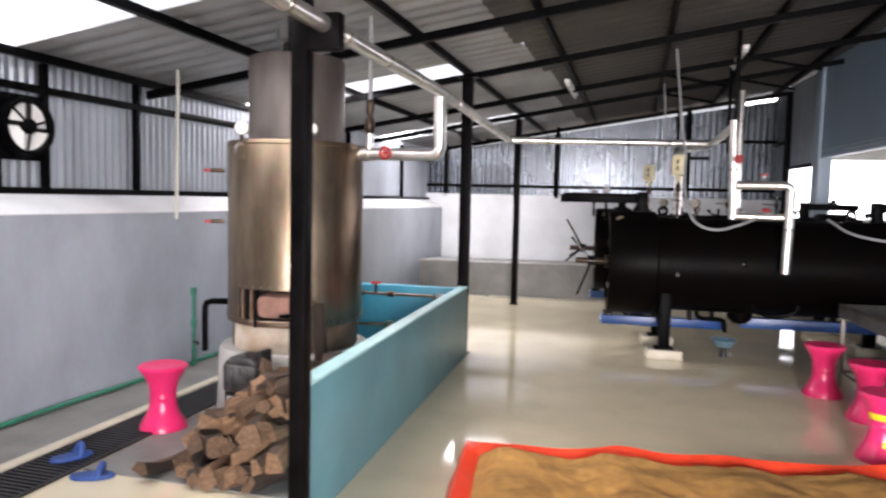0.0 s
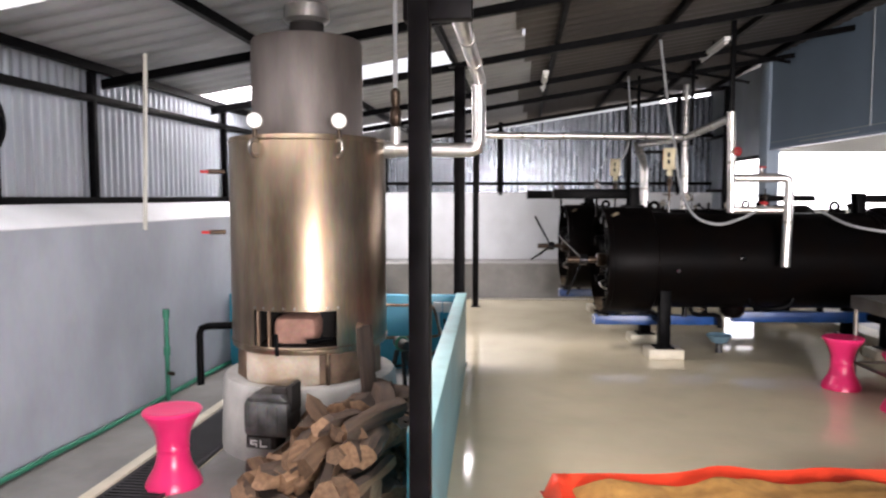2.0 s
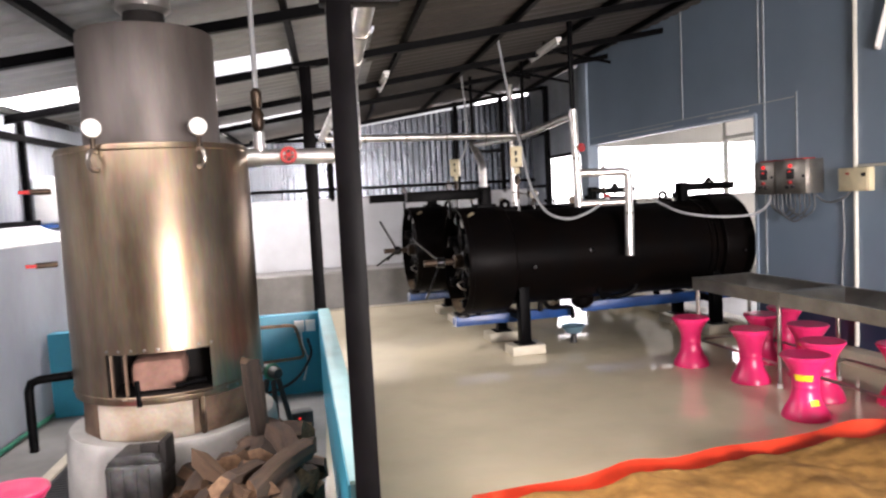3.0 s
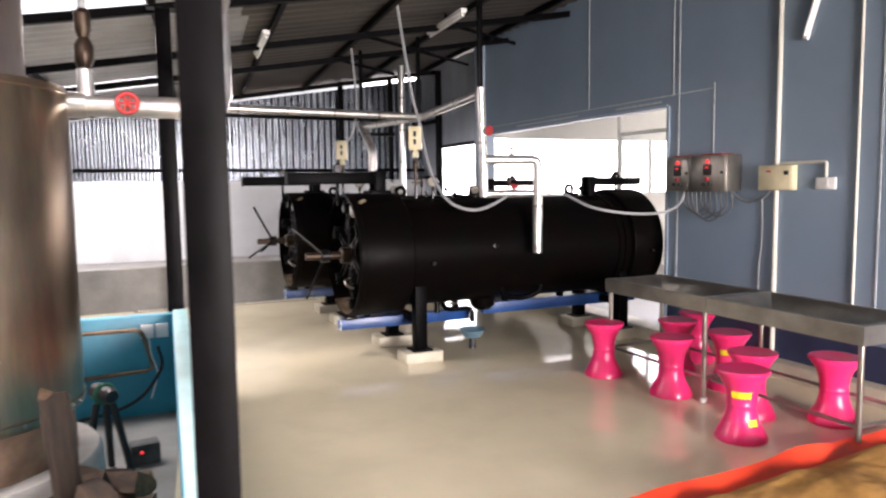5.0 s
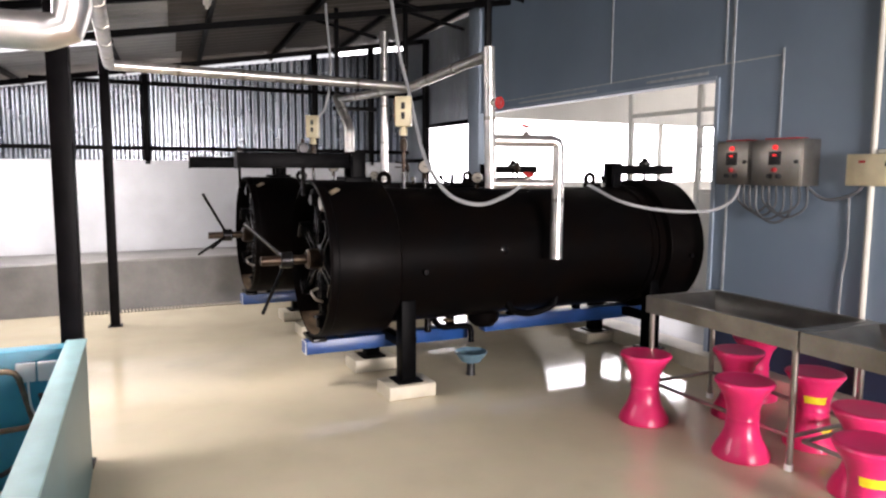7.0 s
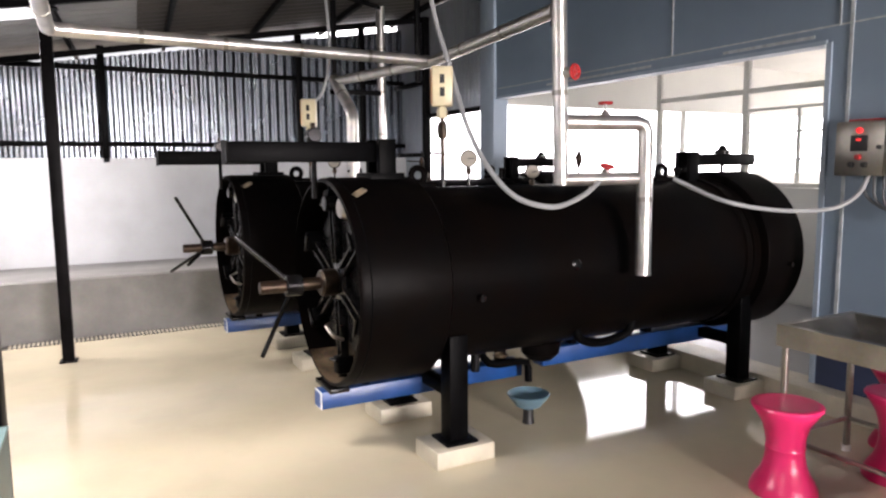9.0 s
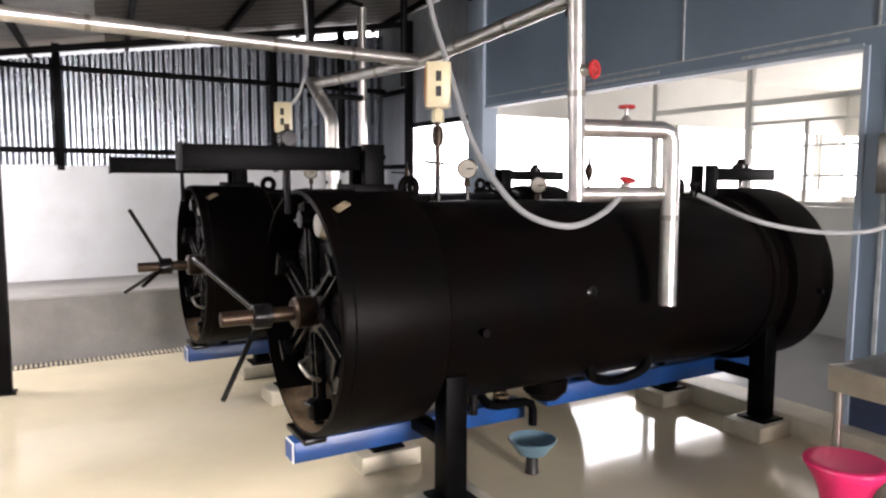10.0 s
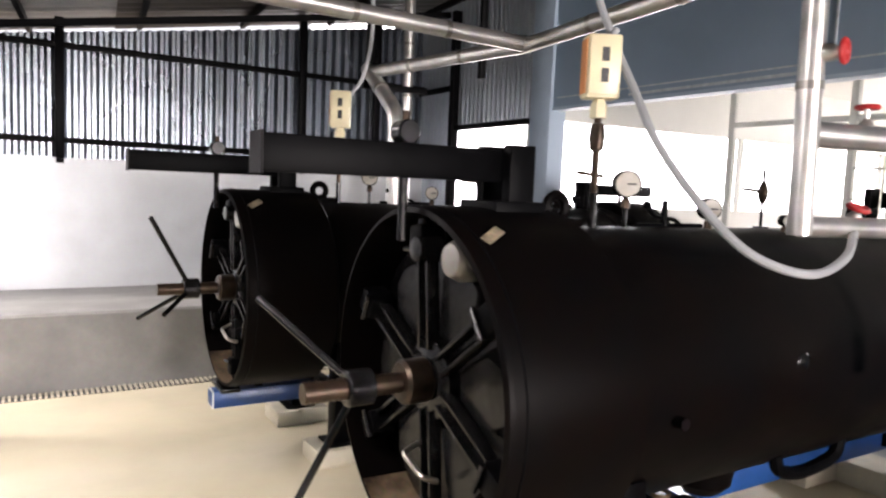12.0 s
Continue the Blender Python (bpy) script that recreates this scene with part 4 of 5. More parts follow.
# ---- fittings on the blue wall ----
def control_box(y0, y1, depth):
    b = thing("control_box", "stainless control box with a display on the blue wall", "control box", WALL @ Matrix.Translation((0, (y0 + y1) / 2, 1.36)), "control boxes")
    w = (y1 - y0) / 2
    part("case", bm_box(-depth, 0, -w, w, 0, 0.29, 0.006), M_SS, b)
    d = part("door", bm_box(-depth - 0.012, -depth - 0.001, -w + 0.006, w - 0.006, 0.006, 0.284, 0.003), M_SS, b)
    f = -depth - 0.0125
    scr = part("display", bm_box(f - 0.008, f, -0.045, 0.045, 0.13, 0.215, 0.003), M_BLACK, d, "black temperature display")
    part("digits", bm_box(f - 0.0095, f - 0.0085, -0.014, 0.014, 0.185, 0.197), M_LAMPRED, scr)
    part("lamp", bm_lathe([(0.0, 0.02), (0.014, 0.016), (0.017, 0.0)][::-1], 14, m=pose(f, 0.0, 0.24, 0, -90, 0)), M_LAMPRED, d, "red indicator lamp")
    for y, z in ((0.035, 0.06), (-0.035, 0.06), (0.0, 0.10)):
        part("knob", bm_lathe([(0.0, 0.02), (0.014, 0.018), (0.017, 0.0)][::-1], 14, m=pose(f, y, z, 0, -90, 0)), M_BLACK if z < 0.09 else M_RED, d)
    part("lock", bm_rod((f, -w + 0.03, 0.15), (f - 0.012, -w + 0.03, 0.15), 0.012, seg=12), M_BLACK, d)
    part("top_clip", bm_box(-depth + 0.02, -0.02, -w * 0.6, w * 0.6, 0.29, 0.30), M_RED, b)


control_box(-0.43, -0.155, 0.145)
control_box(-0.83, -0.46, 0.16)
jb = thing("junction_box", "ivory metal junction box on the blue wall", "junction box", WALL @ Matrix.Translation((0, -1.187, 1.37)))
part("case", bm_box(-0.055, 0, -0.15, 0.15, 0, 0.182, 0.006), M_IVORY, jb)
part("lid", bm_box(-0.062, -0.0555, -0.14, 0.14, 0.01, 0.172, 0.003), M_IVORY, jb)
part("plate", bm_box(-0.064, -0.0625, -0.125, -0.085, 0.11, 0.14), M_BLACK, jb)
part("maker_bar", bm_box(-0.064, -0.0625, 0.03, 0.07, 0.13, 0.145), M_RED, jb)
sw = thing("wall_switch", "white wall switch plate", "switch", WALL @ Matrix.Translation((0, -1.575, 1.375)))
part("plate", bm_box(-0.025, 0, -0.075, 0.075, 0, 0.082, 0.005), M_WHITE, sw)
part("rocker", bm_box(-0.029, -0.0255, -0.03, 0.0, 0.025, 0.06, 0.002), M_WHITE, sw)
for pts, r in (([(-0.014, -1.17, 3.4), (-0.014, -1.17, 1.553)], 0.018), ([(-0.014, -1.17, 1.369), (-0.014, -1.17, 0.13)], 0.018), ([(-0.014, -1.20, 1.565), (-0.014, -1.575, 1.565), (-0.014, -1.575, 1.458)], 0.012), ([(-0.012, -1.80, 3.4), (-0.012, -1.80, 0.36)], 0.010)):
    o = Vector(pts[0])
    tagged(obj("conduit", bm_tube(bent([Vector(p) - o for p in pts], 0.02), r, 10), M_PVC, WALL @ Matrix.Translation(o)), "ivory plastic conduit on the blue wall", "conduit", kind="structure")
for k in range(6):
    y0, y1, dip = -0.30 - 0.05 * k, -0.55 - 0.055 * k, 1.20 - 0.02 * (k % 4)
    p = [WALL @ Vector(q) for q in ((-0.10, y0, 1.362), (-0.09, y0 - 0.01, dip + 0.05), (-0.07 - 0.006 * k, (y0 + y1) / 2, dip - 0.02), (-0.09, y1 + 0.01, dip + 0.05), (-0.10, y1, 1.362))]
    cable(p, 0.008, M_CABLE, "dark grey cable looped beneath the control boxes")
cable([WALL @ Vector(q) for q in ((-0.08, -0.80, 1.362), (-0.06, -0.90, 1.29), (-0.05, -1.0, 1.29), (-0.04, -1.10, 1.33), (-0.03, -1.13, 1.372))], 0.010, M_CABLE, "dark grey cable between the boxes")
cable([WALL @ Vector(q) for q in ((-0.012, -1.04, 1.32), (-0.012, -1.05, 1.0), (-0.012, -1.03, 0.8), (-0.012, -1.02, 0.4))], 0.006, M_GREY, "thin grey cable down the wall")
tube = thing("tube_lamp", "thin white tube lamp on the blue wall", "lamp", WALL @ pose(-0.03, -1.38, 2.44, 18, 0, 0))
part("tube", bm_rod((0, 0, 0), (0, 0, 0.6), 0.014, seg=12), M_WHITE, tube)
part("batten", bm_box(0.008, 0.03, -0.02, 0.02, -0.02, 0.62, 0.003), M_WHITE, tube)
for x, y in ((-0.66, 8.6), (1.1, 8.5)):
    lamp = thing("batten_lamp", "unlit white tube lamp under the roof", "lamp", pose(x, y, roof_z(x) - 0.12))
    part("batten", bm_box(-0.03, 0.03, -0.5, 0.5, 0.0, 0.04, 0.004), M_WHITE, lamp)
    part("tube", bm_rod((0, -0.48, -0.02), (0, 0.48, -0.02), 0.014, seg=12), M_DIAL, lamp)
    part("hook", bm_box(-0.01, 0.01, -0.01, 0.01, 0.04, 0.10), M_STEEL, lamp)

# ---- steel trough table ----
def trough(y0, y1, end_leg):
    """Sloped wash trough, in the wall's frame."""
    t = thing("steel_trough", "stainless steel wash trough on thin legs", "trough", WALL @ Matrix.Translation((-1.05, y0, 0)), "steel troughs")
    L, W, H = y1 - y0, 0.56, 0.70
    bm = bmesh.new()
    outer = [(0, 0), (W, 0), (W, L), (0, L)]
    e, s = 0.035, 0.16
    inner = [(e, e), (W - e, e), (W - e, L - e), (e, L - e)]
    base = [(s, s), (W - s, s), (W - s, L - s), (s, L - s)]
    lo, lb = 0.12, 0.125
    rows = [[(x, y, H - 0.10) for x, y in outer], [(x, y, H) for x, y in outer], [(x, y, H) for x, y in inner], [(x, y, H - lo) for x, y in base], [(x, y, H - lo - 0.006) for x, y in base], [(x * 0.985 + 0.004, y * 0.985 + 0.004, H - 0.10) for x, y in outer]]
    rv = [[bm.verts.new(c) for c in r] for r in rows]
    for a, b in zip(rv, rv[1:]):
        for i in range(4):
            bm.faces.new((a[i], a[(i + 1) % 4], b[(i + 1) % 4], b[i]))
    bm.faces.new(rv[3])
    bm.faces.new(rv[4][::-1])
    for i in range(4):
        bm.faces.new((rv[5][i], rv[5][(i + 1) % 4], rv[0][(i + 1) % 4], rv[0][i]))
    bmesh.ops.recalc_face_normals(bm, faces=bm.faces)
    part("basin", bm, M_SS, t)
    for x in (0.03, W - 0.03):
        for y in (0.03, L - 0.03) if end_leg else (0.03,):
            lg = part("leg", bm_rod((x, y, 0.0), (x, y, H - 0.09), 0.016, seg=12), M_SS, t)
            part("foot", bm_rod((x, y, 0.0), (x, y, 0.03), 0.021, seg=12), M_WHITE, lg)
    for x in (0.03, W - 0.03):
        part("rail", bm_rod((x, 0.03, 0.17), (x, L - 0.03, 0.17), 0.011, seg=10), M_SS, t)
    for y in (0.03, L - 0.03):
        part("rail", bm_rod((0.03, y, 0.17), (W - 0.03, y, 0.17), 0.011, seg=10), M_SS, t)


trough(-1.55, -0.51, True)
trough(-2.62, -1.56, False)

# ---- pink stools ----
def stool():
    s = thing("plastic_stool", "hot pink hourglass plastic stool on the floor", "stool", group="pink stools")
    prof = [(0.138, 0.0), (0.141, 0.006), (0.138, 0.025), (0.122, 0.06), (0.098, 0.10), (0.085, 0.14), (0.080, 0.175), (0.079, 0.195), (0.082, 0.203), (0.079, 0.211), (0.080, 0.235), (0.084, 0.265), (0.098, 0.31), (0.122, 0.35), (0.134, 0.368), (0.136, 0.379)]
    part("body", bm_lathe(prof, 40), M_PINK, s)
    part("seat", bm_lathe([(0.136, 0.380), (0.144, 0.382), (0.147, 0.389), (0.143, 0.398), (0.131, 0.402), (0.11, 0.399), (0.0, 0.398)], 40), M_PINK, s)
    return s


first = stool()
first.matrix_world = pose(1.57, 6.36, 0)
STOOLS = ((1.72, 5.76, 20), (2.14, 6.24, 70), (2.50, 6.46, 10), (2.18, 5.74, 0), (1.56, 4.93, 33), (1.90, 5.22, 60), (2.26, 4.95, 5), (-2.66, 4.05, 50))
made = [copy_thing(first, pose(x, y, 0, 0, 0, a)) for x, y, a in STOOLS]


def sticker(s, z0, z1, r, a0, a1):
    """A printed label wrapped round a stool's waist."""
    bm = bmesh.new()
    cols = []
    for k in range(9):
        a = radians(a0 + (a1 - a0) * k / 8)
        cols.append([bm.verts.new((q * math.cos(a), q * math.sin(a), z)) for q, z in ((r[0], z0), (r[1], z1), (r[1] - 0.001, z1), (r[0] - 0.001, z0))])
    for a, b in zip(cols, cols[1:]):
        for i in range(4):
            bm.faces.new((a[i], b[i], b[(i + 1) % 4], a[(i + 1) % 4]))
    bmesh.ops.recalc_face_normals(bm, faces=bm.faces)
    part("sticker", bm, M_YELLOW, s, "yellow printed sticker")


for s, a in ((made[4], 33), (made[3], 0)):
    s["label"] = "hot pink hourglass plastic stool with yellow stickers"
    sticker(s, 0.245, 0.285, (0.0835, 0.0915), 190 - a, 262 - a)
    sticker(s, 0.095, 0.13, (0.1025, 0.090), 250 - a, 285 - a)

# ---- tarpaulin with powder ----
TARP = pose(-0.80, 4.17, 0, 0, 0, 8)
bm = bmesh.new()
NX, NY, TW, TD = 66, 48, 3.25, 2.5
grid = []
for j in range(NY + 1):
    row = []
    for i in range(NX + 1):
        x, y = TW * i / NX, -TD * j / NY
        e = min(x, TW - x, -y, TD + y)
        w = noise.noise((x * 2.3, y * 2.3, 0.5))
        z = 0.012 + 0.13 * math.exp(-((e - 0.05) / 0.10) ** 2) * (0.85 + 0.3 * w) + 0.015 * abs(w)
        if e == 0:
            z = 0.006
        row.append(bm.verts.new((x + 0.03 * noise.noise((x, y * 3, 2)), y + 0.03 * noise.noise((x * 3, y, 7)), max(0.005, z))))
    grid.append(row)
for j in range(NY):
    for i in range(NX):
        bm.faces.new((grid[j][i], grid[j + 1][i], grid[j + 1][i + 1], grid[j][i + 1]))
tarp = tagged(obj("tarpaulin", bm, M_TARP, TARP, 80), "orange red tarpaulin with raised edges on the floor", "tarpaulin")
tarp.modifiers.new("thick", "SOLIDIFY").thickness = 0.003
bm = bmesh.new()
NX, NY = 170, 130
grid = []
for j in range(NY + 1):
    row = []
    for i in range(NX + 1):
        x, y = 0.10 + (TW - 0.2) * i / NX, -0.10 - (TD - 0.2) * j / NY
        e = min(x - 0.10, TW - 0.10 - x, -y - 0.10, TD - 0.10 + y)
        rise = min(1.0, e / 0.14)
        w = 0.5 * noise.noise((x * 3.0, y * 4.0, 1.5)) + 0.3 * noise.noise((x * 7, y * 8, 3.5)) + 0.12 * noise.noise((x * 22, y * 22, 6))
        ridge = 0.016 * math.sin(11 * x + 2.5 * math.sin(2.2 * y))
        z = 0.05 + rise * (0.085 + 0.055 * w + ridge)
        row.append(bm.verts.new((x, y, max(0.03, z))))
    grid.append(row)
for j in range(NY):
    for i in range(NX):
        bm.faces.new((grid[j][i], grid[j + 1][i], grid[j + 1][i + 1], grid[j][i + 1]))
tagged(obj("powder_heap", bm, M_GRAIN, TARP, 180), "golden brown powder raked out on the tarpaulin", "powder", kind="stuff")

# ---- boiler ----
BX, BY = -2.18, 4.87
boiler = thing("wood_boiler", "upright stainless steam boiler on a concrete base", "boiler", pose(BX, BY, 0))
part("base", bm_lathe([(0.54, 0.0), (0.535, 0.02), (0.52, 0.40), (0.505, 0.425), (0.0, 0.42)], 48), M_BASE, boiler, "whitewashed round concrete base")
fire = part("firebox", bm_lathe([(0.435, 0.425), (0.43, 0.61), (0.41, 0.62)], 14), M_RUST, boiler, "scorched rusty firebox ring")
skin = part("skin", bm_lathe([(0.45, 0.60), (0.46, 0.605), (0.463, 0.62), (0.463, 0.63), (0.463, 0.845), (0.463, 1.80), (0.458, 1.815), (0.33, 1.83)], 72), M_STAINLESS, boiler, "heat tinted stainless jacket")
part("seam_ring", bm_torus(0.463, 0.006, pose(0, 0, 0.64), 56, 6), M_STAINLESS, boiler)
part("seam_ring", bm_torus(0.463, 0.006, pose(0, 0, 1.79), 56, 6), M_STAINLESS, boiler)
part("smoke_drum", bm_lathe([(0.327, 1.82), (0.327, 2.375), (0.32, 2.39), (0.0, 2.42)], 56), M_FLUE, boiler, "dull grey steel smoke drum")
part("flue_collar", bm_lathe([(0.11, 2.50), (0.135, 2.52), (0.13, 2.60), (0.105, 2.61)], 24), M_FOIL, boiler, "crumpled foil collar")
part("flue", bm_lathe([(0.12, 2.41), (0.10, 2.47), (0.10, roof_z(BX) - 0.03)], 28), M_SOOT, boiler)
for a in (-84,):
    c, s = math.cos(radians(a)), math.sin(radians(a))
    fm = Matrix.Rotation(radians(a + 90), 4, "Z")
    bmx = bmesh.new()
    bmx.from_mesh(skin.data)
    gone = [f for f in bmx.faces if 0.632 < f.calc_center_median().z < 0.845 and (fm.inverted() @ f.calc_center_median()).y < -0.405]
    bmesh.ops.delete(bmx, geom=gone, context="FACES")
    bmx.to_mesh(skin.data)
    bmx.free()
    bm = bm_box(-0.235, 0.235, -0.40, -0.08, 0.632, 0.85)
    bmesh.ops.delete(bm, geom=[f for f in bm.faces if f.calc_center_median().y < -0.395], context="FACES")
    bmesh.ops.reverse_faces(bm, faces=bm.faces)
    mouth = part("fire_mouth", bm, M_SOOT, boiler, "black sooty firebox mouth")
    mouth.matrix_local = fm
    lin = bm_box(-0.15, 0.10, -0.36, -0.10, 0.634, 0.80, 0.05)
    part("fire_lining", lin, M_CLAY, mouth, "pink firebrick lining")
    part("lid_rod", bm_rod((0.06, -0.44, 0.675), (0.20, -0.42, 0.69), 0.012, seg=8), M_STEEL, mouth)
    part("poker", bm_rod((-0.10, -0.455, 0.60), (-0.105, -0.45, 0.72), 0.012, seg=8), M_STEEL, mouth)
    for x in (-0.225, -0.165):
        part("frame_bar", bm_box(x, x + 0.012, -0.40, -0.36, 0.634, 0.845, 0.003), M_RUST, mouth)
    for k in range(9):
        g = radians(a - 30 + 60 * k / 8)
        part("rivet", bm_lathe([(0.0, 0.006), (0.006, 0.004), (0.008, 0.0)][::-1], 8, m=pose(0.463 * math.cos(g), 0.463 * math.sin(g), 0.862, 0, 90, math.degrees(g))), M_SS, boiler)
        part("rivet", bm_lathe([(0.0, 0.006), (0.006, 0.004), (0.008, 0.0)][::-1], 8, m=pose(0.463 * math.cos(g + 1.2), 0.463 * math.sin(g + 1.2), 0.625, 0, 90, math.degrees(g + 1.2))), M_SS, boiler)
    ash = part("ash_face", bm_lathe([(0.437, 0.426), (0.445, 0.44), (0.445, 0.60), (0.436, 0.625)], 48, closed=False), M_ASH, boiler, "whitewashed ashy front")
    bmx = bmesh.new()
    bmx.from_mesh(ash.data)
    bmesh.ops.delete(bmx, geom=[v for v in bmx.verts if v.co.y > -0.30 or v.co.x > 0.21 or v.co.x < -0.31], context="VERTS")
    bmx.to_mesh(ash.data)
    bmx.free()
part("corner_bar", bm_box(0.205, 0.225, -0.405, -0.375, 0.426, 0.62, 0.003), M_SCRAPED, boiler, "rusty corner angle")
for a, r in ((-53, 0.043), (-109, 0.043)):
    c, s = math.cos(radians(a)) * 0.482, math.sin(radians(a)) * 0.482
    part("syphon", bm_torus(0.045, 0.011, pose(c, s, 1.74, 0, 90, a + 90), 18, 8), M_SS, boiler, "looped steel syphon tube")
    g = part("gauge_case", bm_lathe([(r, -0.03), (r, 0.012), (r * 0.9, 0.014), (0, 0.014)], 28, m=pose(c, s, 1.885, 90, 0, 16)), M_SS, boiler)
    part("gauge_dial", bm_rod((c + 0.0145 * math.sin(radians(16)), s - 0.0145 * math.cos(radians(16)), 1.885), (c + 0.018 * math.sin(radians(16)), s - 0.018 * math.cos(radians(16)), 1.885), r * 0.9, seg=24), M_DIAL, g, "white gauge dial")
    part("gauge_stem", bm_rod((c, s, 1.79), (c, s, 1.84), 0.012, seg=8), M_BRASS, g)
for z in (1.62, 1.27):
    v = part("try_cock", bm_rod((-0.44, -0.21, z), (-0.52, -0.26, z), 0.014, seg=10), M_BRASS, boiler)
    part("cock_handle", bm_box(-0.56, -0.51, -0.27, -0.25, z - 0.008, z + 0.008), M_RED, v)
part("outlet_stub", bm_rod((0.44, 0.03, 1.755), (0.53, 0.03, 1.755), 0.05), M_FOIL, boiler)
part("blow_pipe", bm_tube(bent([Vector((-0.44, -0.05, 0.69)), Vector((-0.66, -0.12, 0.69)), Vector((-0.66, -0.12, 0.33))], 0.05), 0.022), M_STEEL, boiler, "dark iron blow-down pipe")
stack = thing("safety_valve_stack", "brass safety valve on a thin vent pipe", "valve", pose(-1.652, 4.9, 1.79))
part("tee", bm_rod((0, 0, 0), (0, 0, 0.10), 0.03), M_FOIL, stack)
part("valve", bm_lathe([(0.02, 0.10), (0.035, 0.13), (0.035, 0.19), (0.02, 0.22), (0.03, 0.25), (0.03, 0.31), (0.015, 0.33)], 18), M_BRASS, stack)
part("vent", bm_rod((0, 0, 0.33), (0, 0, roof_z(-1.652) - 1.79 - 0.02), 0.014, seg=10), M_GREY, stack)
# blower at the foot
fan_b = thing("blower", "dusty grey blower box fixed on the boiler base", "blower", pose(-2.21, 4.33, 0.14, 0, 0, -6))
part("housing", bm_box(-0.135, 0.12, -0.13, 0.06, 0.07, 0.26, 0.025), M_MOTOR, fan_b)
bm = bm_box(-0.12, 0.11, -0.12, 0.05, 0.255, 0.30, 0.012)
for v in bm.verts:
    v.co.x *= 1 - 0.25 * (v.co.z > 0.28)
part("hood", bm, M_MOTOR, fan_b)
for k in range(4):
    part("cooling_fin", bm_box(-0.11 + 0.055 * k, -0.10 + 0.055 * k, -0.138, -0.128, 0.11, 0.24, 0.002), M_MOTOR, fan_b)
part("flap", bm_box(0.10, 0.13, -0.09, 0.03, 0.20, 0.345, 0.006), M_SOOT, fan_b)
part("latch", bm_box(0.02, 0.10, -0.10, -0.06, 0.295, 0.335, 0.006), M_SOOT, fan_b)
part("foot", bm_box(-0.13, 0.04, -0.11, 0.05, 0.0, 0.07, 0.01), M_SOOT, fan_b)
plate = part("name_plate", bm_box(-0.115, 0.015, -0.1165, -0.1105, 0.005, 0.062), M_MOTOR, fan_b)
for x0, x1, z0, z1 in ((-0.10, -0.06, 0.042, 0.05), (-0.10, -0.092, 0.028, 0.05), (-0.10, -0.06, 0.025, 0.033), (-0.068, -0.06, 0.014, 0.033), (-0.045, -0.037, 0.014, 0.05), (-0.045, -0.005, 0.014, 0.022)):
    part("mark", bm_box(x0, x1, -0.1185, -0.117, z0, z1), M_WHITE, plate)

# ---- boiler bay pipework ----
feed = thing("feed_pipework", "rusty feed pipe loop with a red valve on the blue wall", "pipework", TEAL @ Matrix.Translation((-0.45, -0.10, 0)))
part("loop", bm_tube(bent([Vector(p) for p in ((-0.75, -0.02, 0.56), (0.18, -0.02, 0.56), (0.24, -0.02, 0.30), (-0.6, -0.02, 0.26))], 0.04), 0.013), M_SCRAPED, feed)
part("hose", bm_tube(curve_points([(-0.8, -0.04, 0.10), (-0.3, -0.04, 0.03), (0.1, -0.04, 0.10), (0.28, -0.03, 0.30), (0.27, -0.03, 0.45)]), 0.011), M_BLACK, feed)
for x in (-0.55, -0.25):
    part("coupling", bm_rod((x - 0.03, -0.02, 0.56), (x + 0.03, -0.02, 0.56), 0.028), M_BRASS, feed)
part("valve_stem", bm_rod((-0.40, -0.02, 0.56), (-0.40, -0.02, 0.66), 0.012), M_BRASS, feed)
part("valve_wheel", bm_torus(0.045, 0.009, pose(-0.40, -0.02, 0.66), 20, 6), M_RED, feed)
out = thing("wall_socket", "white double wall socket on the blue wall", "socket", TEAL @ Matrix.Translation((-0.20, -0.08, 0.50)))
for x in (-0.075, 0.01):
    part("plate", bm_box(x, x + 0.075, -0.03, 0, 0, 0.085, 0.004), M_WHITE, out)
part("wire", bm_tube(curve_points([(-0.03, -0.03, 0.02), (-0.02, -0.05, -0.1), (0.01, -0.04, -0.22), (-0.03, -0.05, -0.38)]), 0.005, 6), M_WHITE, out)
pump = thing("feed_pump", "small dark feed pump on thin legs beside the boiler", "pump", pose(-1.74, 5.62, 0.006))
part("body", bm_lathe([(0.03, -0.10), (0.04, -0.09), (0.04, 0.07), (0.03, 0.09)], 20, m=pose(0, 0, 0.42, 90, 0, 30)), M_BLACK, pump)
for x, y in ((-0.08, -0.08), (0.10, -0.10), (0, 0.1)):
    part("leg", bm_rod((x * 0.4, y * 0.4, 0.38), (x * 1.3, y * 1.3, 0), 0.018, seg=10), M_BLACK, pump)
part("clamp", bm_torus(0.045, 0.012, pose(0, 0, 0.42, 90, 0, 30), 20, 6), M_GREEN, pump)
sb = thing("starter_box", "grey starter box with a red lamp on the cement floor", "control box", pose(-1.58, 5.75, 0.006, 0, 0, 12))
part("case", bm_box(-0.07, 0.07, -0.05, 0.05, 0, 0.11, 0.006), M_MOTOR, sb)
part("lamp", bm_rod((-0.02, -0.05, 0.07), (-0.02, -0.056, 0.07), 0.009, seg=10), M_LAMPRED, sb)
gp = thing("standpipe", "green plastic standpipe with a brass tap by the wall", "pipe", LEFT @ Matrix.Translation((0.06, 1.95, 0.012)))
part("pipe", bm_rod((0, 0, 0), (0, 0, 0.62), 0.016), M_GREEN, gp)
part("cap", bm_rod((0, 0, 0.60), (0, 0, 0.66), 0.024), M_GREEN, gp)
part("coupling", bm_rod((0, 0, 0.33), (0, 0, 0.39), 0.023), M_GREEN, gp)
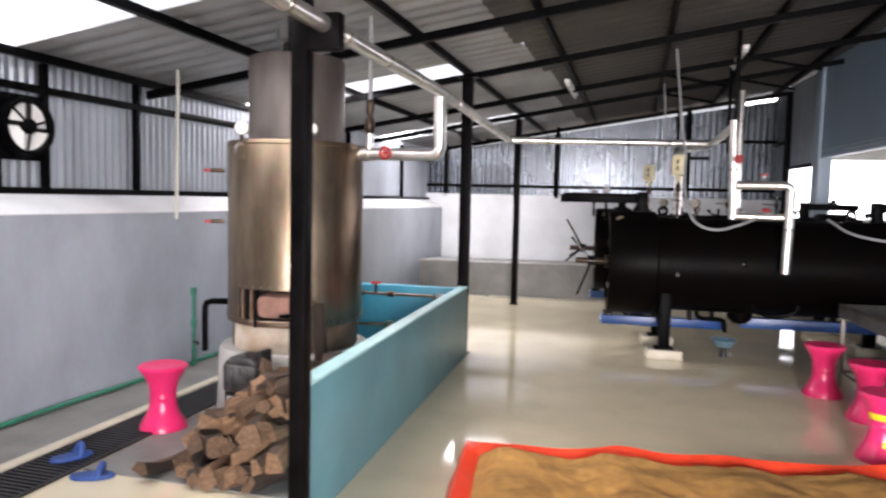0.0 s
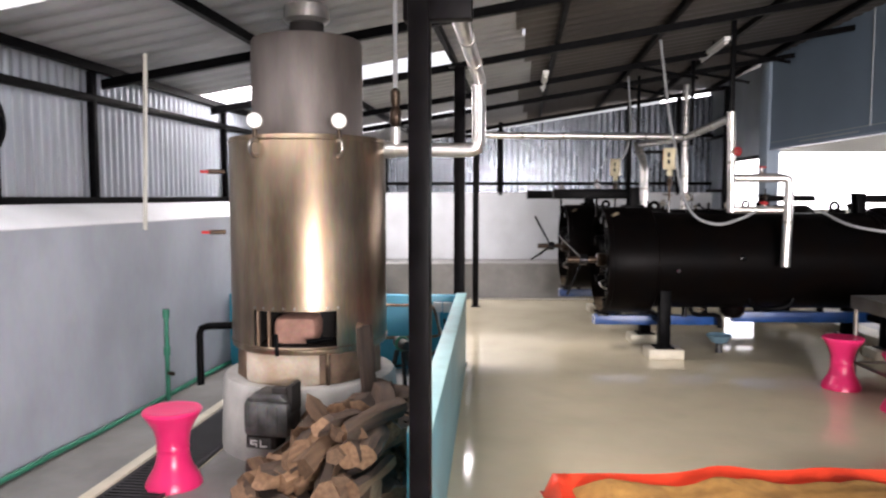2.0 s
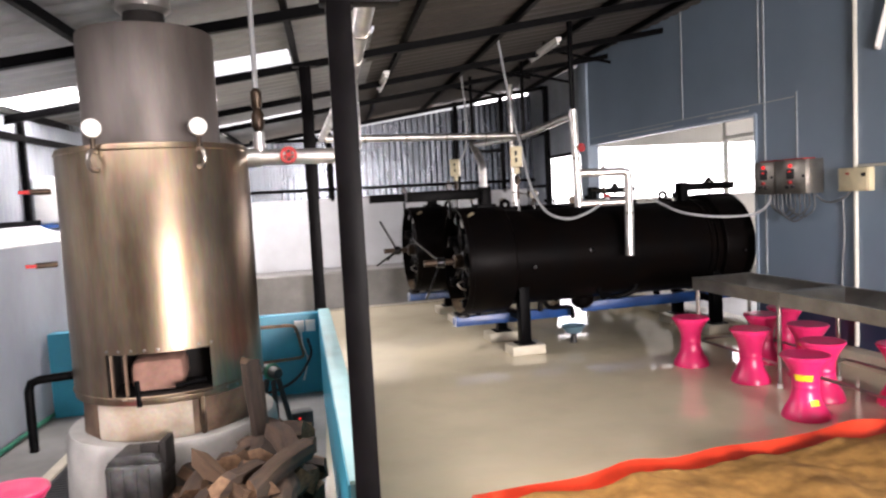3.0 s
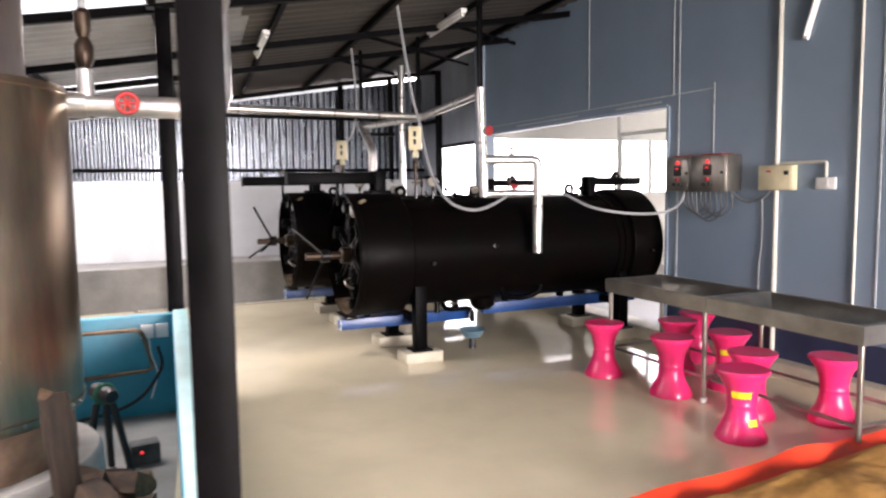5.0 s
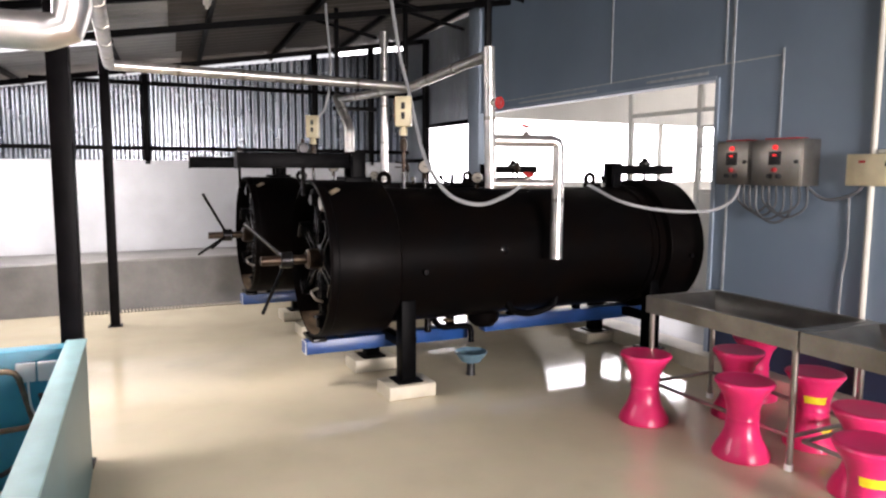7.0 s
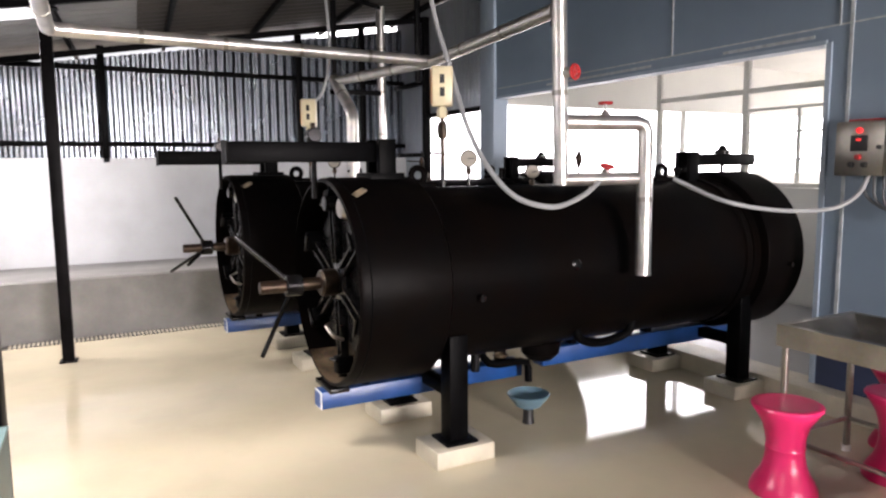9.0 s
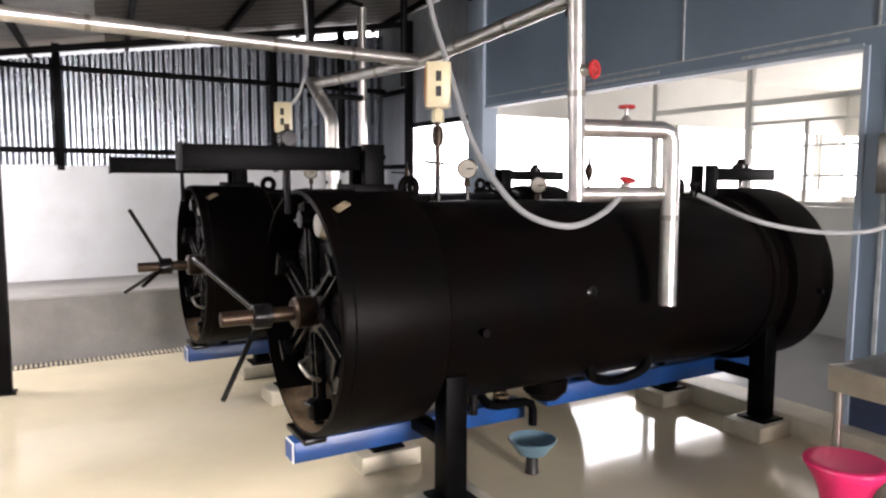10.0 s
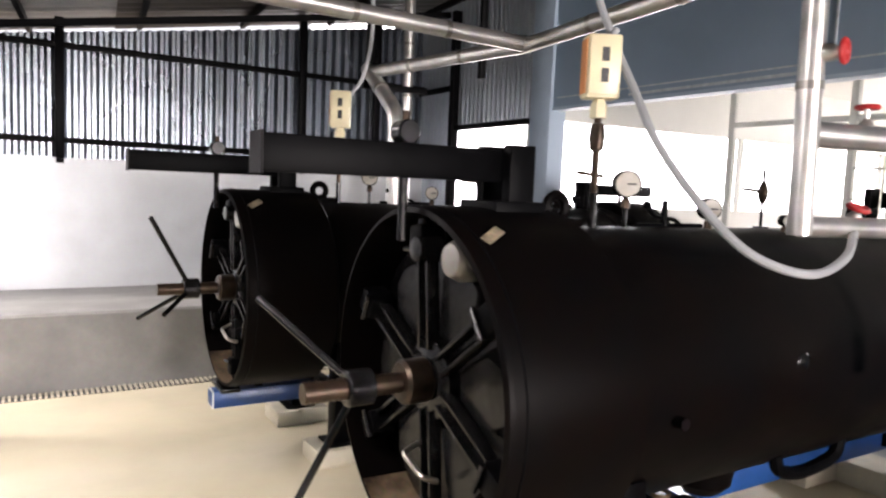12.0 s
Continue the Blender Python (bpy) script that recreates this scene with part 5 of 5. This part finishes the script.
part("tap", bm_rod((0, 0, 0.2), (0.06, -0.03, 0.2), 0.014), M_BRASS, gp)
rod = thing("hanging_rod", "thin white plastic pipe leaning on the wall top", "pipe", LEFT @ Matrix.Translation((0.012, 1.80, 1.25)))
part("pipe", bm_rod((0, 0, 0), (0.10, -0.10, 1.17), 0.014), M_PVC, rod)

# ---- wall fan and cans ----
fan = thing("exhaust_fan", "pale round exhaust fan in a black frame on the sheet wall", "fan", LEFT @ Matrix.Translation((-0.235, 0.62, 1.87)))
part("ring", bm_lathe([(0.165, -0.02), (0.19, -0.03), (0.19, 0.05), (0.165, 0.05)], 36, m=pose(0, 0, 0, 0, 90, 0), closed=True), M_STEEL, fan)
part("back", bm_rod((-0.012, 0, 0), (-0.006, 0, 0), 0.166, seg=36), M_SOOT, fan)
for k in range(4):
    bm = bmesh.new()
    vs = []
    for j in range(7):
        for i in range(2):
            r = 0.05 + 0.105 * i
            a = radians(90 * k + j * (9 + 4 * i))
            for e in (0, 0.004):
                vs.append(bm.verts.new((0.0 + 0.004 * j + e, r * math.cos(a), r * math.sin(a))))
    for j in range(6):
        q = vs[j * 4:j * 4 + 8]
        bm.faces.new((q[0], q[2], q[6], q[4]))
        bm.faces.new((q[1], q[5], q[7], q[3]))
        bm.faces.new((q[0], q[4], q[5], q[1]))
        bm.faces.new((q[2], q[3], q[7], q[6]))
    bm.faces.new((vs[0], vs[1], vs[3], vs[2]))
    bm.faces.new((vs[24], vs[26], vs[27], vs[25]))
    bmesh.ops.recalc_face_normals(bm, faces=bm.faces)
    part("blade", bm, M_WHITE, fan)
part("hub", bm_lathe([(0.05, -0.01), (0.05, 0.05), (0.03, 0.06), (0, 0.06)], 20, m=pose(0, 0, 0, 0, 90, 0)), M_STEEL, fan)
for a in (20, 140, 260):
    part("strut", bm_rod((0.05, 0, 0), (0.05, 0.175 * math.cos(radians(a)), 0.175 * math.sin(radians(a))), 0.008, seg=8), M_STEEL, fan)
part("plate", bm_box(-0.045, -0.025, -0.20, 0.19, -0.22, 0.21), M_STEEL, fan)

can = thing("jerrycan", "green plastic jerrycan with a red cap on the wall top", "jerrycan", LEFT @ pose(-0.13, -0.42, 1.382, 0, 0, 8) @ Matrix.Scale(0.88, 4))
part("body", bm_box(-0.075, 0.075, -0.12, 0.12, 0, 0.21, 0.02), M_GREENCAN, can)
part("shoulder", bm_box(-0.055, 0.055, -0.10, 0.10, 0.20, 0.25, 0.02), M_GREENCAN, can)
part("handle", bm_tube(curve_points([(0, -0.09, 0.24), (0, -0.07, 0.285), (0, 0.02, 0.285), (0, 0.05, 0.24)]), 0.014), M_GREENCAN, can)
part("cap", bm_lathe([(0.03, 0.24), (0.032, 0.245), (0.032, 0.275), (0.028, 0.28)], 18, m=pose(0, 0.07, 0)), M_RED, can, "red screw cap")
part("label_sheet", bm_box(0.0752, 0.0765, 0.0, 0.10, 0.03, 0.17), M_WHITE, can)
wc = thing("water_can", "white plastic dispenser on a blue tray on the wall top", "container", LEFT @ pose(-0.18, 3.85, 1.405, 0, 0, 0))
part("body", bm_box(-0.10, 0.10, -0.10, 0.10, 0.03, 0.42, 0.02), M_WHITE, wc)
part("tray", bm_box(-0.13, 0.13, -0.13, 0.13, 0, 0.03, 0.006), M_BLUE, wc)
part("label_band", bm_box(0.1002, 0.102, -0.05, 0.06, 0.18, 0.30), M_RED, wc)

# ---- slippers ----
for x, y, a in ((-2.76, 3.42, 60), (-2.50, 3.28, 25)):
    s = thing("slipper", "worn dark blue rubber slipper on the floor", "slipper", pose(x, y, 0.018 if x < -2.6 else 0.0, 0, 0, a), "pair of slippers")
    bm = bm_lathe([(0.0, 0.0), (0.05, 0.0), (0.053, 0.01), (0.05, 0.022), (0.0, 0.022)], 24)
    bmesh.ops.scale(bm, verts=bm.verts, vec=(2.1, 0.9, 1))
    part("sole", bm, M_SLIP, s)
    part("strap", bm_tube(curve_points([(0.03, -0.045, 0.015), (0.045, -0.03, 0.055), (0.05, 0.0, 0.07), (0.045, 0.03, 0.055), (0.03, 0.045, 0.015)]), 0.016, 8), M_SLIP, s)

# ---- firewood ----
rnd = random.Random(7)


def log(L, r, kind):
    """A rough split or round piece of firewood, lying along local x; slot 0 bark, slot 1 cut wood."""
    bm = bmesh.new()
    if kind == "round":
        n = 10
        sec = [(r * (1 + rnd.uniform(-0.12, 0.12)), 2 * math.pi * k / n) for k in range(n)]
        bark = set(range(n))
    else:
        n = rnd.choice((5, 6, 7))
        sec = [(r * rnd.uniform(0.62, 1.35), 2 * math.pi * (k + rnd.uniform(-0.3, 0.3)) / n) for k in range(n)]
        first_bark = rnd.randrange(n)
        bark = {(first_bark + k) % n for k in range(rnd.choice((2, 3, 3, 4)))}
    rings = []
    bow, lean = rnd.uniform(-0.03, 0.03), rnd.uniform(-0.25, 0.25)
    for i in range(7):
        u = i / 6
        k = 1 + lean * (u - 0.5) + rnd.uniform(-0.07, 0.07)
        ring = []
        for q, a in sec:
            g = k * q * (1 + rnd.uniform(-0.09, 0.09))
            x = -L / 2 + L * u + (rnd.uniform(-0.03, 0.03) if i in (0, 6) else 0)
            ring.append(bm.verts.new((x, g * math.cos(a) + bow * math.sin(math.pi * u), g * math.sin(a))))
        rings.append(ring)
    for a, b in zip(rings, rings[1:]):
        for k in range(n):
            bm.faces.new((a[k], a[(k + 1) % n], b[(k + 1) % n], b[k])).material_index = 0 if k in bark else 1
    for e in (rings[0][::-1], rings[-1]):
        bm.faces.new(e).material_index = 1
    bmesh.ops.recalc_face_normals(bm, faces=bm.faces)
    return bm


layers = ((0.065, 10, -2.22, -1.52), (0.165, 9, -2.12, -1.52), (0.265, 8, -2.0, -1.52), (0.36, 6, -1.9, -1.53), (0.45, 4, -1.8, -1.55))
for iz, (z, n, x0, x1) in enumerate(layers):
    for row in range(3 if iz < 3 else 2):
        for k in range(n):
            x = x0 + (x1 - x0) * (k + rnd.uniform(0.2, 0.8)) / n
            y = 3.50 + 0.30 * row + 0.07 * iz + rnd.uniform(-0.05, 0.05)
            ob = obj("firewood", log(rnd.uniform(0.26, 0.40), rnd.uniform(0.036, 0.064), "round" if rnd.random() < 0.2 else "split"), [M_BARK, M_CUT], pose(x, y, z + rnd.uniform(-0.012, 0.012), rnd.uniform(0, 360), rnd.uniform(-12, 12), 90 + rnd.uniform(-38, 38)), 25)
            tagged(ob, "split piece of brown firewood in the stack", "firewood", "firewood stack")
for k in range(26):
    x, y = rnd.uniform(-1.80, -1.53), rnd.uniform(4.15, 4.75)
    z = 0.06 + 0.40 * (k / 26) * rnd.uniform(0.7, 1.0)
    if x < -1.72:
        z *= 0.5
    ob = obj("firewood", log(rnd.uniform(0.22, 0.34), rnd.uniform(0.04, 0.07), "split"), [M_BARK, M_CUT], pose(x, y, z, rnd.uniform(0, 360), rnd.uniform(-40, 40), rnd.uniform(0, 180)), 25)
    tagged(ob, "split piece of brown firewood in the stack", "firewood", "firewood stack")
ob = obj("firewood", log(0.74, 0.045, "round"), [M_BARK, M_CUT], pose(-1.67, 4.22, 0.44, 0, 85, 20), 25)
tagged(ob, "upright round log leaning at the boiler base", "firewood", "firewood stack")

# ---- daylight through the openings ----
window_light("room_daylight", WALL @ Vector((6.9, 2.0, 1.65)), WALL @ Vector((0, 2.0, 1.5)), 8.0, 0.85, 75, (1.0, 0.98, 0.95))
# Fill lamp added to brighten the right side; its entrance is unseen.
entrance_fill = window_light("assumed_entrance_fill", (1.6, -3.0, 1.3), (2.0, 4.0, -1.3), 2.6, 1.9, 380, (1.0, 0.98, 0.96))
entrance_fill.data.spread = radians(125)
